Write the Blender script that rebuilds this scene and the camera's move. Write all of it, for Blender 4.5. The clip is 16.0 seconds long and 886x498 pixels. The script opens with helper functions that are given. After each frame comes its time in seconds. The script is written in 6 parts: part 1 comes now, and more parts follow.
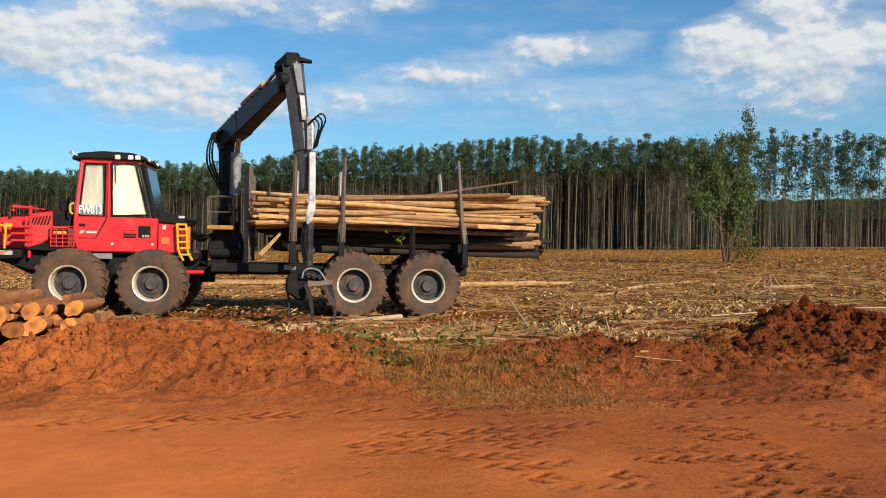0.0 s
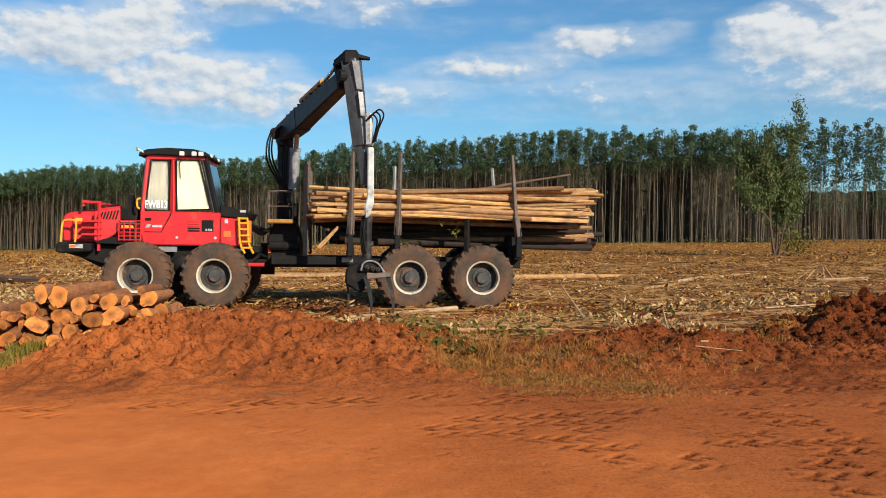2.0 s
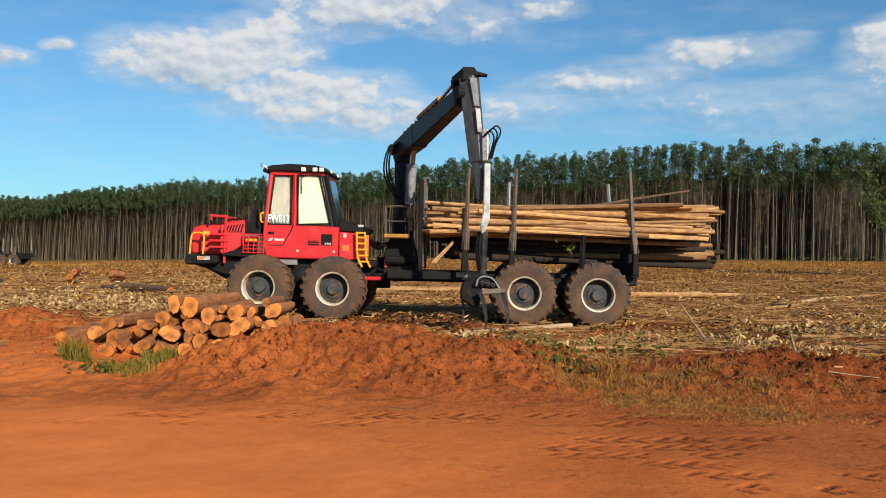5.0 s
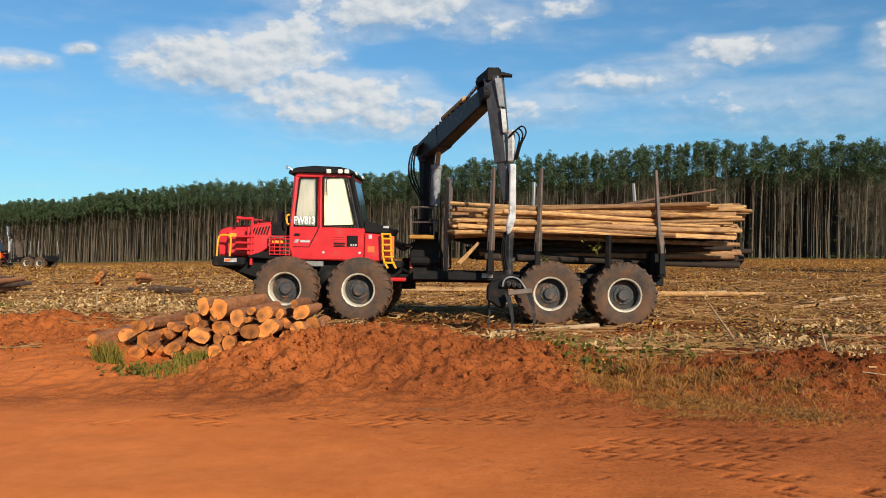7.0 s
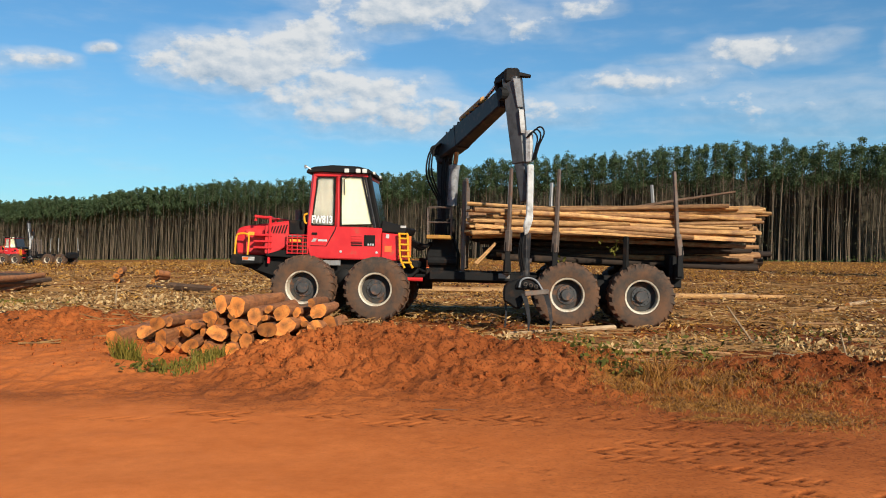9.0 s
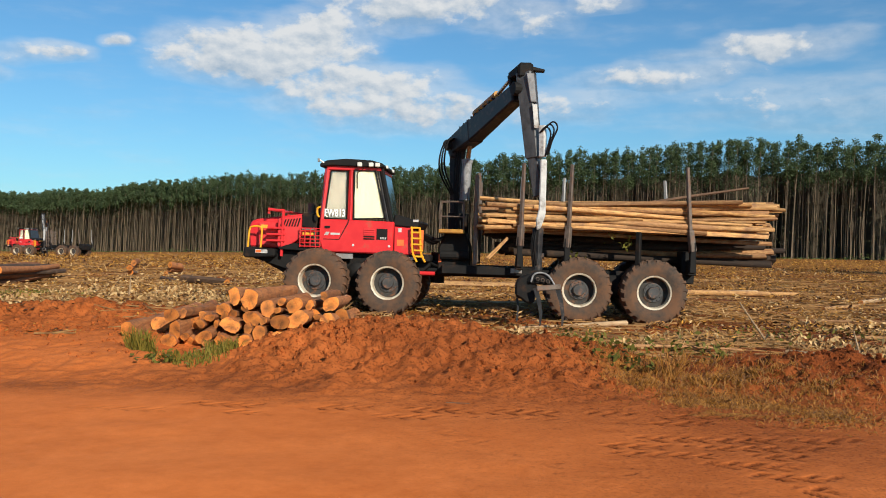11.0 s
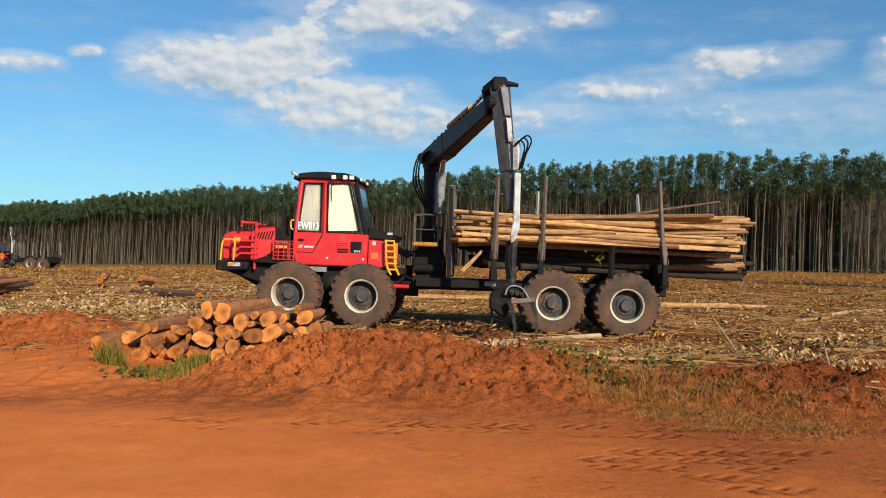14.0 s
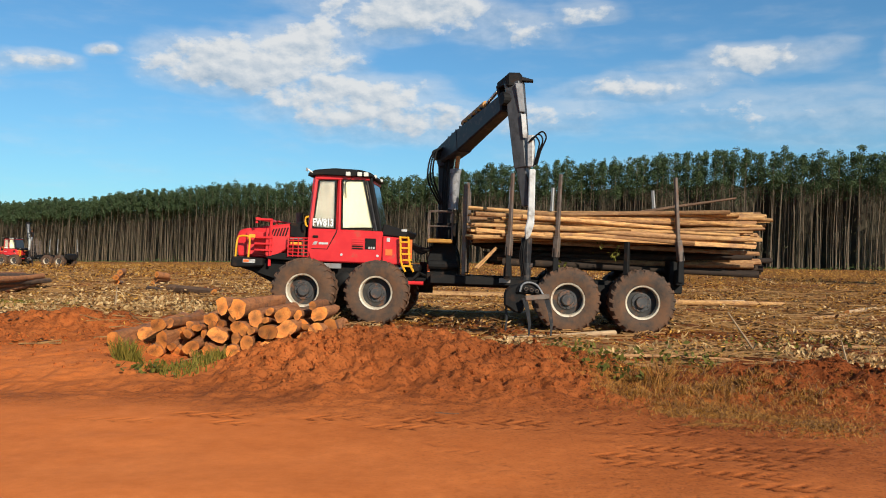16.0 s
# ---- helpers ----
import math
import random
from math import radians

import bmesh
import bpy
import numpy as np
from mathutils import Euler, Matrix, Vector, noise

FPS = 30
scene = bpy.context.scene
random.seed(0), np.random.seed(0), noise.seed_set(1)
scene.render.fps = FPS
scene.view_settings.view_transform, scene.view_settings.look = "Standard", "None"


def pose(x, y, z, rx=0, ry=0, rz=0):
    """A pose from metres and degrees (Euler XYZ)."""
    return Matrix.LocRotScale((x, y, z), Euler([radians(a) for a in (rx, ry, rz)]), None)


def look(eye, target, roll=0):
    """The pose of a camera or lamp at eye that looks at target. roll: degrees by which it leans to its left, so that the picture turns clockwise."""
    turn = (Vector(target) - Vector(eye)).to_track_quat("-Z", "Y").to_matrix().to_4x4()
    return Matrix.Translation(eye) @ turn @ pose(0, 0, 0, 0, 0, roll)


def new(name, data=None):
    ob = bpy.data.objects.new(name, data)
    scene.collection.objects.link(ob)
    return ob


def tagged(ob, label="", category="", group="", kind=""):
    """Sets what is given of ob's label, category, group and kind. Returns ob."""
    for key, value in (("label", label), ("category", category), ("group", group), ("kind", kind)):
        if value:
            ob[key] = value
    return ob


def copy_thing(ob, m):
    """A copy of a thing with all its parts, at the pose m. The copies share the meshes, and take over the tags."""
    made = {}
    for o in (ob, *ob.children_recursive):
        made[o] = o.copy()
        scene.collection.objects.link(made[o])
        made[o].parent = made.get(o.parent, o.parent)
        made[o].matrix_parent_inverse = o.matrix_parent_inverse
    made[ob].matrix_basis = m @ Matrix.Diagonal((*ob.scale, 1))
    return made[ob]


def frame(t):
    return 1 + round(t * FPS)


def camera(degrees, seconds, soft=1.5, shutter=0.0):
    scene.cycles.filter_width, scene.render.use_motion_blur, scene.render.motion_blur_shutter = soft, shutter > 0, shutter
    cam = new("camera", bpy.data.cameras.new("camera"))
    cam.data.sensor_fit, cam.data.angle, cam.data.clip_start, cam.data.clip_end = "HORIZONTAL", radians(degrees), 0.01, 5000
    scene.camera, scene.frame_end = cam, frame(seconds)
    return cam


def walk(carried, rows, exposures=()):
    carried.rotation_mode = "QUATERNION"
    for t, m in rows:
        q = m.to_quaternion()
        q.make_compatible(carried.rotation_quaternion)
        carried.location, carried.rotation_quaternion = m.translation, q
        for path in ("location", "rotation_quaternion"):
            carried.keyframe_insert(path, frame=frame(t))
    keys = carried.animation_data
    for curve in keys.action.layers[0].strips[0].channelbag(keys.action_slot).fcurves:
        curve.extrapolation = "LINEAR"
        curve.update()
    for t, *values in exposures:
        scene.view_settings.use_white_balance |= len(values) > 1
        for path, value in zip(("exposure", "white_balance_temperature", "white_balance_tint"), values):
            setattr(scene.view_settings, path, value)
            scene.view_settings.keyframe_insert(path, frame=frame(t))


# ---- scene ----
cam = camera(53.7, 16.0, soft=1.0)
PATH = [
    (0, (0.523, 0.285, 1.626), (0.8192, 2.2634, 1.6186), -0.17),
    (0.5, (0.368, 0.222, 1.622), (0.7603, 2.1833, 1.6382), -1.15),
    (1, (0.247, 0.141, 1.616), (0.6009, 2.1095, 1.6268), -1.03),
    (1.5, (0.236, 0.057, 1.617), (0.4849, 2.0409, 1.6138), -0.60),
    (2, (0.228, 0.020, 1.610), (0.4278, 2.0104, 1.5883), -0.33),
    (2.5, (0.181, 0.014, 1.629), (0.3827, 2.0037, 1.6097), -0.86),
    (3, (0.152, 0.011, 1.631), (0.3124, 2.0044, 1.6203), -1.28),
    (3.5, (0.125, 0.003, 1.635), (0.2188, 2.0006, 1.6350), -0.95),
    (3.7, (0.113, -0.024, 1.636), (0.1353, 1.9758, 1.6374), -0.84),
    (5.8, (0.043, 0.023, 1.659), (-0.0152, 2.0218, 1.6771), 0.17),
    (6, (0.026, 0.000, 1.670), (-0.0265, 1.9993, 1.6900), -0.32),
    (6.5, (0.015, 0.005, 1.670), (-0.0600, 2.0039, 1.6922), -0.30),
    (7, (-0.009, -0.001, 1.659), (-0.1030, 1.9966, 1.6694), -0.00),
    (7.5, (-0.002, 0.001, 1.654), (-0.1035, 1.9981, 1.6591), -0.03),
    (8, (0.002, 0.010, 1.652), (-0.1019, 2.0078, 1.6527), -0.09),
    (8.5, (-0.005, 0.013, 1.657), (-0.1202, 2.0096, 1.6630), 0.21),
    (9, (-0.011, -0.004, 1.658), (-0.1435, 1.9914, 1.6686), 0.48),
    (11.3, (-0.037, -0.036, 1.647), (-0.2070, 1.9572, 1.6384), 1.15),
    (11.5, (-0.051, -0.029, 1.642), (-0.2486, 1.9610, 1.6277), 1.16),
    (12, (-0.064, -0.017, 1.637), (-0.3192, 1.9665, 1.6126), 1.24),
    (12.5, (-0.076, -0.015, 1.636), (-0.3885, 1.9598, 1.6082), 1.24),
    (13, (-0.073, -0.025, 1.640), (-0.3967, 1.9483, 1.6275), 1.07),
    (13.5, (-0.057, -0.031, 1.654), (-0.2103, 1.9629, 1.6786), 1.07),
    (14, (-0.042, -0.033, 1.658), (-0.1404, 1.9648, 1.6858), 0.94),
    (14.5, (-0.042, -0.025, 1.652), (-0.1498, 1.9718, 1.6776), 0.80),
    (15, (-0.052, -0.018, 1.653), (-0.1755, 1.9781, 1.6749), 0.97),
    (15.5, (-0.049, -0.023, 1.648), (-0.1778, 1.9728, 1.6685), 0.97),
    (16, (-0.049, -0.009, 1.646), (-0.1795, 1.9863, 1.6669), 0.96),
]
EXPOSURES = [(0, 0.32), (3.7, 0.28), (6.0, 0.22), (16.0, 0.22)]
walk(cam, [(t, look(eye, target, roll)) for t, eye, target, roll in PATH], EXPOSURES)

# ---- world, sun, exposure ----
SUN_AZ, SUN_EL = radians(148), radians(27)      # azimuth clockwise from +y
world = bpy.data.worlds.new("sky")
scene.world = world
world.use_nodes = True


def node(tree, kind, **values):
    n = tree.nodes.new(kind)
    for key, value in values.items():
        if key in n.inputs:
            n.inputs[key].default_value = value
        else:
            setattr(n, key, value)
    return n


def math_node(tree, op, a, b=None, clamp=False):
    n = tree.nodes.new("ShaderNodeMath")
    n.operation = op
    n.use_clamp = clamp
    for i, v in enumerate((a, b)):
        if v is None:
            continue
        if isinstance(v, (int, float)):
            n.inputs[i].default_value = v
        else:
            tree.links.new(v, n.inputs[i])
    return n.outputs[0]


# clouds: azimuth (to the right), elevation, half width, half height, in degrees, and weight
CLOUDS = [
    (-16.6, 12.0, 5.4, 1.6, 1.35), (-13.6, 13.0, 4.8, 1.7, 1.3), (-9.8, 9.9, 5.6, 1.7, 1.15), (-5.6, 8.9, 4.6, 1.3, 1.0),
    (-6.5, 15.9, 6.2, 1.6, 1.25), (-1.0, 15.0, 4.0, 1.0, 0.7), (2.0, 9.3, 4.4, 0.9, 0.5), (9.5, 11.0, 5.0, 0.8, 0.75),
    (15.0, 12.5, 4.6, 0.85, 1.05), (20.0, 9.2, 5.5, 0.8, 0.15), (26.5, 11.8, 2.9, 1.6, 1.35), (31.5, 11.0, 5.0, 2.8, 1.45),
    (30.5, 14.0, 2.7, 1.2, 1.2), (-34.4, 10.3, 2.7, 1.0, 1.2), (-29.5, 11.2, 2.2, 0.65, 1.05), (-25.3, 12.2, 1.1, 0.35, 1.0),
    (5.5, 15.6, 2.0, 0.6, 0.7), (52.0, 13.0, 10.0, 3.6, 1.2), (-60.0, 12.0, 10.0, 2.9, 1.15), (150.0, 15.0, 22.0, 3.3, 1.1),
]


def build_sky(tree):
    """Clear sky with soft heaped clouds: white lit heads, blue-grey undersides, thin veils round them."""
    tree.nodes.clear()
    link = tree.links.new
    out = node(tree, "ShaderNodeOutputWorld")
    sky = node(tree, "ShaderNodeTexSky", sky_type="NISHITA", sun_disc=False, sun_elevation=SUN_EL, sun_rotation=SUN_AZ,
               altitude=300.0, air_density=1.0, dust_density=0.3, ozone_density=1.4)
    coord = node(tree, "ShaderNodeTexCoord")
    split = node(tree, "ShaderNodeSeparateXYZ")
    link(coord.outputs["Generated"], split.inputs[0])
    deg = 180 / math.pi
    az = math_node(tree, "MULTIPLY", math_node(tree, "ARCTAN2", split.outputs[0], split.outputs[1]), deg)
    el = math_node(tree, "MULTIPLY", math_node(tree, "ARCSINE", split.outputs[2]), deg)
    flat = node(tree, "ShaderNodeCombineXYZ")
    link(az, flat.inputs[0]), link(el, flat.inputs[1])

    def noise(scale, detail, rough, stretch, shift=(0, 0, 0)):
        lie = node(tree, "ShaderNodeMapping")
        lie.inputs["Scale"].default_value = stretch
        lie.inputs["Location"].default_value = shift
        n = node(tree, "ShaderNodeTexNoise", Scale=scale, Detail=detail, Roughness=rough)
        link(flat.outputs[0], lie.inputs[0]), link(lie.outputs[0], n.inputs["Vector"])
        return math_node(tree, "SUBTRACT", n.outputs[0], 0.5)

    big = noise(0.26, 2.0, 0.5, (0.75, 1.1, 1))
    side = noise(0.3, 2.0, 0.5, (0.75, 1.1, 1), (31, 7, 0))
    az2 = math_node(tree, "ADD", az, math_node(tree, "MULTIPLY", big, 5.5))
    el2 = math_node(tree, "ADD", el, math_node(tree, "MULTIPLY", side, 2.2))
    total = weight = height = None
    for a, e, w, h, k in CLOUDS:
        du = math_node(tree, "DIVIDE", math_node(tree, "SUBTRACT", az2, a), w * 1.15)
        dv = math_node(tree, "DIVIDE", math_node(tree, "SUBTRACT", el2, e), h * 1.2)
        r = math_node(tree, "ADD", math_node(tree, "MULTIPLY", du, du), math_node(tree, "MULTIPLY", dv, dv))
        b = math_node(tree, "MULTIPLY", math_node(tree, "SUBTRACT", 1.0, r), k)
        total = b if total is None else math_node(tree, "MAXIMUM", total, b)
        on = math_node(tree, "MAXIMUM", math_node(tree, "ADD", b, 0.4), 0.0)
        hv = math_node(tree, "MULTIPLY", on, dv)
        weight = on if weight is None else math_node(tree, "ADD", weight, on)
        height = hv if height is None else math_node(tree, "ADD", height, hv)
    place = math_node(tree, "DIVIDE", height, math_node(tree, "ADD", weight, 0.05))
    heap = noise(0.5, 7.0, 0.58, (0.72, 1.15, 1))
    heap_up = noise(0.5, 5.0, 0.55, (0.72, 1.15, 1), (0.2, 0.42, 0))
    wisp = noise(0.5, 4.0, 0.55, (0.4, 1.6, 1), (11, 3, 0))
    dens = math_node(tree, "ADD", math_node(tree, "MAXIMUM", total, -0.7), math_node(tree, "MULTIPLY", heap, 3.3))
    ramp = node(tree, "ShaderNodeMapRange", interpolation_type="SMOOTHSTEP")
    ramp.inputs[1].default_value, ramp.inputs[2].default_value = 0.0, 0.95
    link(dens, ramp.inputs[0])
    thin = math_node(tree, "ADD", math_node(tree, "MAXIMUM", total, -0.8), math_node(tree, "MULTIPLY", wisp, 2.2))
    veil = node(tree, "ShaderNodeMapRange", interpolation_type="SMOOTHSTEP")
    veil.inputs[1].default_value, veil.inputs[2].default_value = -1.0, 0.8
    link(thin, veil.inputs[0])
    cover = math_node(tree, "MAXIMUM", math_node(tree, "MULTIPLY", ramp.outputs[0], 0.96), math_node(tree, "MULTIPLY", veil.outputs[0], 0.48))
    # lit heads and grey undersides
    relief = math_node(tree, "MULTIPLY", math_node(tree, "SUBTRACT", heap, heap_up), 3.2)
    lit = math_node(tree, "ADD", relief, math_node(tree, "ADD", math_node(tree, "MULTIPLY", place, 0.5), 0.7), True)
    tint = node(tree, "ShaderNodeMix", data_type="RGBA")
    tint.inputs[6].default_value, tint.inputs[7].default_value = (4.1, 5.25, 6.5, 1), (8.2, 8.4, 8.5, 1)
    link(lit, tint.inputs[0])
    blue = node(tree, "ShaderNodeMix", data_type="RGBA", blend_type="MULTIPLY")
    blue.inputs[0].default_value = 1.0
    blue.inputs[7].default_value = (0.51, 0.97, 1.24, 1)
    link(sky.outputs[0], blue.inputs[6])
    haze = math_node(tree, "MULTIPLY", math_node(tree, "EXPONENT", math_node(tree, "MULTIPLY", math_node(tree, "MAXIMUM", el, 0.0), -0.12)), 0.3)
    pale = node(tree, "ShaderNodeMix", data_type="RGBA")
    pale.inputs[7].default_value = (4.3, 6.1, 7.6, 1)
    link(haze, pale.inputs[0]), link(blue.outputs[2], pale.inputs[6])
    mix = node(tree, "ShaderNodeMix", data_type="RGBA")
    link(cover, mix.inputs[0]), link(pale.outputs[2], mix.inputs[6]), link(tint.outputs[2], mix.inputs[7])
    back = node(tree, "ShaderNodeBackground", Strength=0.078)
    link(mix.outputs[2], back.inputs[0]), link(back.outputs[0], out.inputs[0])


build_sky(world.node_tree)
sun_data = bpy.data.lights.new("sun", "SUN")
sun_data.energy, sun_data.angle, sun_data.color = 5.0, radians(0.53), (1.0, 0.915, 0.775)
sun = new("sun", sun_data)
sun_way = Vector((math.sin(SUN_AZ) * math.cos(SUN_EL), math.cos(SUN_AZ) * math.cos(SUN_EL), math.sin(SUN_EL)))
sun.matrix_world = look(sun_way * 200, (0, 0, 0))

# ---- materials ----


def material(name, low, high, scale=6.0, rough=0.7, metal=0.0, bump=0.2, dirt=None, dirt_amount=0.0, dirt_scale=2.5, stretch=(1, 1, 1),
             spread=0.0, distance=0.01, coords="Object", spec=0.4):
    """Two tones mixed by grain, with dirt patches, roughness variation and a fine relief."""
    m = bpy.data.materials.new(name)
    m.use_nodes = True
    t = m.node_tree
    link = t.links.new
    bsdf = t.nodes["Principled BSDF"]
    coord = node(t, "ShaderNodeTexCoord")
    mapping = node(t, "ShaderNodeMapping")
    mapping.inputs["Scale"].default_value = stretch
    link(coord.outputs[coords], mapping.inputs[0])
    grain = node(t, "ShaderNodeTexNoise", Scale=scale, Detail=6.0, Roughness=0.65)
    link(mapping.outputs[0], grain.inputs["Vector"])
    sharp = node(t, "ShaderNodeMapRange")
    sharp.inputs[1].default_value, sharp.inputs[2].default_value = 0.3, 0.7
    link(grain.outputs[0], sharp.inputs[0])
    mix = node(t, "ShaderNodeMix", data_type="RGBA")
    mix.inputs[6].default_value, mix.inputs[7].default_value = (*low, 1), (*high, 1)
    link(sharp.outputs[0], mix.inputs[0])
    colour = mix.outputs[2]
    if dirt:
        patch = node(t, "ShaderNodeTexNoise", Scale=dirt_scale, Detail=7.0, Roughness=0.7)
        link(coord.outputs[coords], patch.inputs["Vector"])
        lim = node(t, "ShaderNodeMapRange")
        lim.inputs[1].default_value, lim.inputs[2].default_value = 0.62 - 0.35 * dirt_amount, 0.8 - 0.3 * dirt_amount
        link(patch.outputs[0], lim.inputs[0])
        over = node(t, "ShaderNodeMix", data_type="RGBA")
        over.inputs[7].default_value = (*dirt, 1)
        link(lim.outputs[0], over.inputs[0]), link(colour, over.inputs[6])
        colour = over.outputs[2]
    if spread:
        info = node(t, "ShaderNodeObjectInfo")
        hue = node(t, "ShaderNodeHueSaturation")
        link(math_node(t, "ADD", math_node(t, "MULTIPLY", info.outputs["Random"], 2 * spread), 1 - spread), hue.inputs["Value"])
        link(colour, hue.inputs["Color"])
        colour = hue.outputs[0]
    link(colour, bsdf.inputs["Base Color"])
    link(math_node(t, "ADD", math_node(t, "MULTIPLY", grain.outputs[0], 0.25), rough - 0.12, True), bsdf.inputs["Roughness"])
    bsdf.inputs["Metallic"].default_value = metal
    bsdf.inputs["Specular IOR Level"].default_value = spec
    if bump:
        b = node(t, "ShaderNodeBump", Strength=bump, Distance=distance)
        link(grain.outputs[0], b.inputs["Height"]), link(b.outputs[0], bsdf.inputs["Normal"])
    return m


def leaf_material(name, low, high, see=0.25):
    """Foliage: tones by island, a little light through the leaf."""
    m = bpy.data.materials.new(name)
    m.use_nodes = True
    t = m.node_tree
    link = t.links.new
    bsdf = t.nodes["Principled BSDF"]
    geo = node(t, "ShaderNodeNewGeometry")
    mix = node(t, "ShaderNodeMix", data_type="RGBA")
    mix.inputs[6].default_value, mix.inputs[7].default_value = (*low, 1), (*high, 1)
    link(geo.outputs["Random Per Island"], mix.inputs[0])
    link(mix.outputs[2], bsdf.inputs["Base Color"])
    bsdf.inputs["Roughness"].default_value = 0.6
    bsdf.inputs["Specular IOR Level"].default_value = 0.25
    if see:
        through_leaf = node(t, "ShaderNodeBsdfTranslucent")
        link(mix.outputs[2], through_leaf.inputs[0])
        blend = node(t, "ShaderNodeMixShader")
        blend.inputs[0].default_value = see
        link(bsdf.outputs[0], blend.inputs[1]), link(through_leaf.outputs[0], blend.inputs[2])
        link(blend.outputs[0], t.nodes["Material Output"].inputs[0])
    return m


DUST = (0.26, 0.115, 0.055)
RED = material("red_paint", (0.55, 0.018, 0.022), (0.66, 0.028, 0.03), 3.0, 0.42, 0, 0.03, DUST, 0.12, 3.0, spec=0.45)
RED_PANEL = material("sun_faded_red_paint", (0.58, 0.03, 0.032), (0.68, 0.045, 0.045), 4.0, 0.45, 0, 0.03, DUST, 0.16, 4.0)
BLACK = material("black_painted_steel", (0.005, 0.005, 0.005), (0.013, 0.012, 0.011), 5.0, 0.68, 0, 0.06, (0.05, 0.024, 0.012), 0.22, 3.0, spec=0.2)
CRANE = material("worn_dark_grey_steel", (0.012, 0.0125, 0.014), (0.034, 0.033, 0.034), 6.0, 0.5, 0.1, 0.08, (0.13, 0.085, 0.06), 0.27, 6.0, spec=0.3)
JIB = material("scuffed_mid_grey_steel", (0.035, 0.037, 0.04), (0.095, 0.096, 0.098), 6.0, 0.45, 0.2, 0.08, (0.03, 0.028, 0.026), 0.35, 5.0, (1, 1, 0.3))
STEEL = material("bare_grey_steel", (0.28, 0.27, 0.25), (0.42, 0.4, 0.37), 8.0, 0.42, 0.5, 0.08, (0.18, 0.1, 0.06), 0.3, 4.0)
CHROME = material("chromed_rod", (0.62, 0.62, 0.62), (0.7, 0.7, 0.69), 8.0, 0.2, 1.0, 0.02)
WHITE = material("white_paint", (0.46, 0.46, 0.44), (0.62, 0.62, 0.59), 6.0, 0.45, 0, 0.05, (0.2, 0.16, 0.13), 0.38, 5.0)
LETTER = material("white_lettering", (0.74, 0.74, 0.72), (0.8, 0.8, 0.78), 8.0, 0.5, 0, 0.0)
YELLOW = material("yellow_paint", (0.72, 0.3, 0.012), (0.85, 0.42, 0.02), 6.0, 0.45, 0, 0.05, DUST, 0.15, 5.0)
LIGHT_GREY = material("scuffed_light_grey", (0.16, 0.165, 0.17), (0.3, 0.3, 0.3), 7.0, 0.5, 0.1, 0.06, (0.06, 0.05, 0.045), 0.3, 6.0)
ORANGE = material("orange_sticker", (0.75, 0.13, 0.03), (0.8, 0.18, 0.04), 9.0, 0.5, 0, 0.0)
BLIND = material("cream_window_blind", (0.4, 0.35, 0.22), (0.48, 0.43, 0.29), 1.2, 0.8, 0, 0.1, stretch=(6, 6, 0.6))
GREY_BLIND = material("grey_brown_window_blind", (0.17, 0.15, 0.115), (0.31, 0.27, 0.21), 2.2, 0.8, 0, 0.1, stretch=(7, 7, 0.5))
RUBBER = material("dusty_black_rubber", (0.035, 0.026, 0.02), (0.075, 0.052, 0.037), 7.0, 0.85, 0, 0.25, (0.13, 0.062, 0.03), 0.66, 2.6)
RIM = material("cream_rim_paint", (0.46, 0.39, 0.28), (0.62, 0.55, 0.42), 7.0, 0.5, 0, 0.05, DUST, 0.3, 6.0)
HUB = material("dark_grey_hub_paint", (0.035, 0.036, 0.038), (0.075, 0.072, 0.068), 7.0, 0.5, 0.1, 0.05, DUST, 0.3, 6.0)
RUST = material("rusty_stake_steel", (0.09, 0.065, 0.05), (0.2, 0.16, 0.13), 10.0, 0.6, 0.3, 0.12, (0.16, 0.07, 0.035), 0.35, 5.0)
LAMP_GLASS = material("lamp_lens", (0.6, 0.58, 0.5), (0.72, 0.7, 0.62), 6.0, 0.15, 0, 0.0, spec=0.7)
AMBER = material("amber_lens", (0.75, 0.3, 0.03), (0.85, 0.42, 0.05), 6.0, 0.2, 0, 0.0)
PEELED = material("peeled_eucalyptus_wood", (0.19, 0.072, 0.021), (0.7, 0.4, 0.15), 4.6, 0.7, 0, 0.3, (0.2, 0.1, 0.055), 0.28, 3.0, (1, 9, 9), 0.32, 0.02)
BARK = material("brown_eucalyptus_bark", (0.05, 0.028, 0.017), (0.15, 0.082, 0.045), 3.5, 0.85, 0, 0.5, (0.3, 0.16, 0.08), 0.2, 4.0, (1, 8, 8), 0.3, 0.02)
RED_BARK = material("reddish_pile_bark", (0.2, 0.066, 0.022), (0.46, 0.18, 0.06), 4.0, 0.85, 0, 0.5, (0.14, 0.06, 0.03), 0.3, 4.0, (1, 7, 7), 0.25, 0.02)


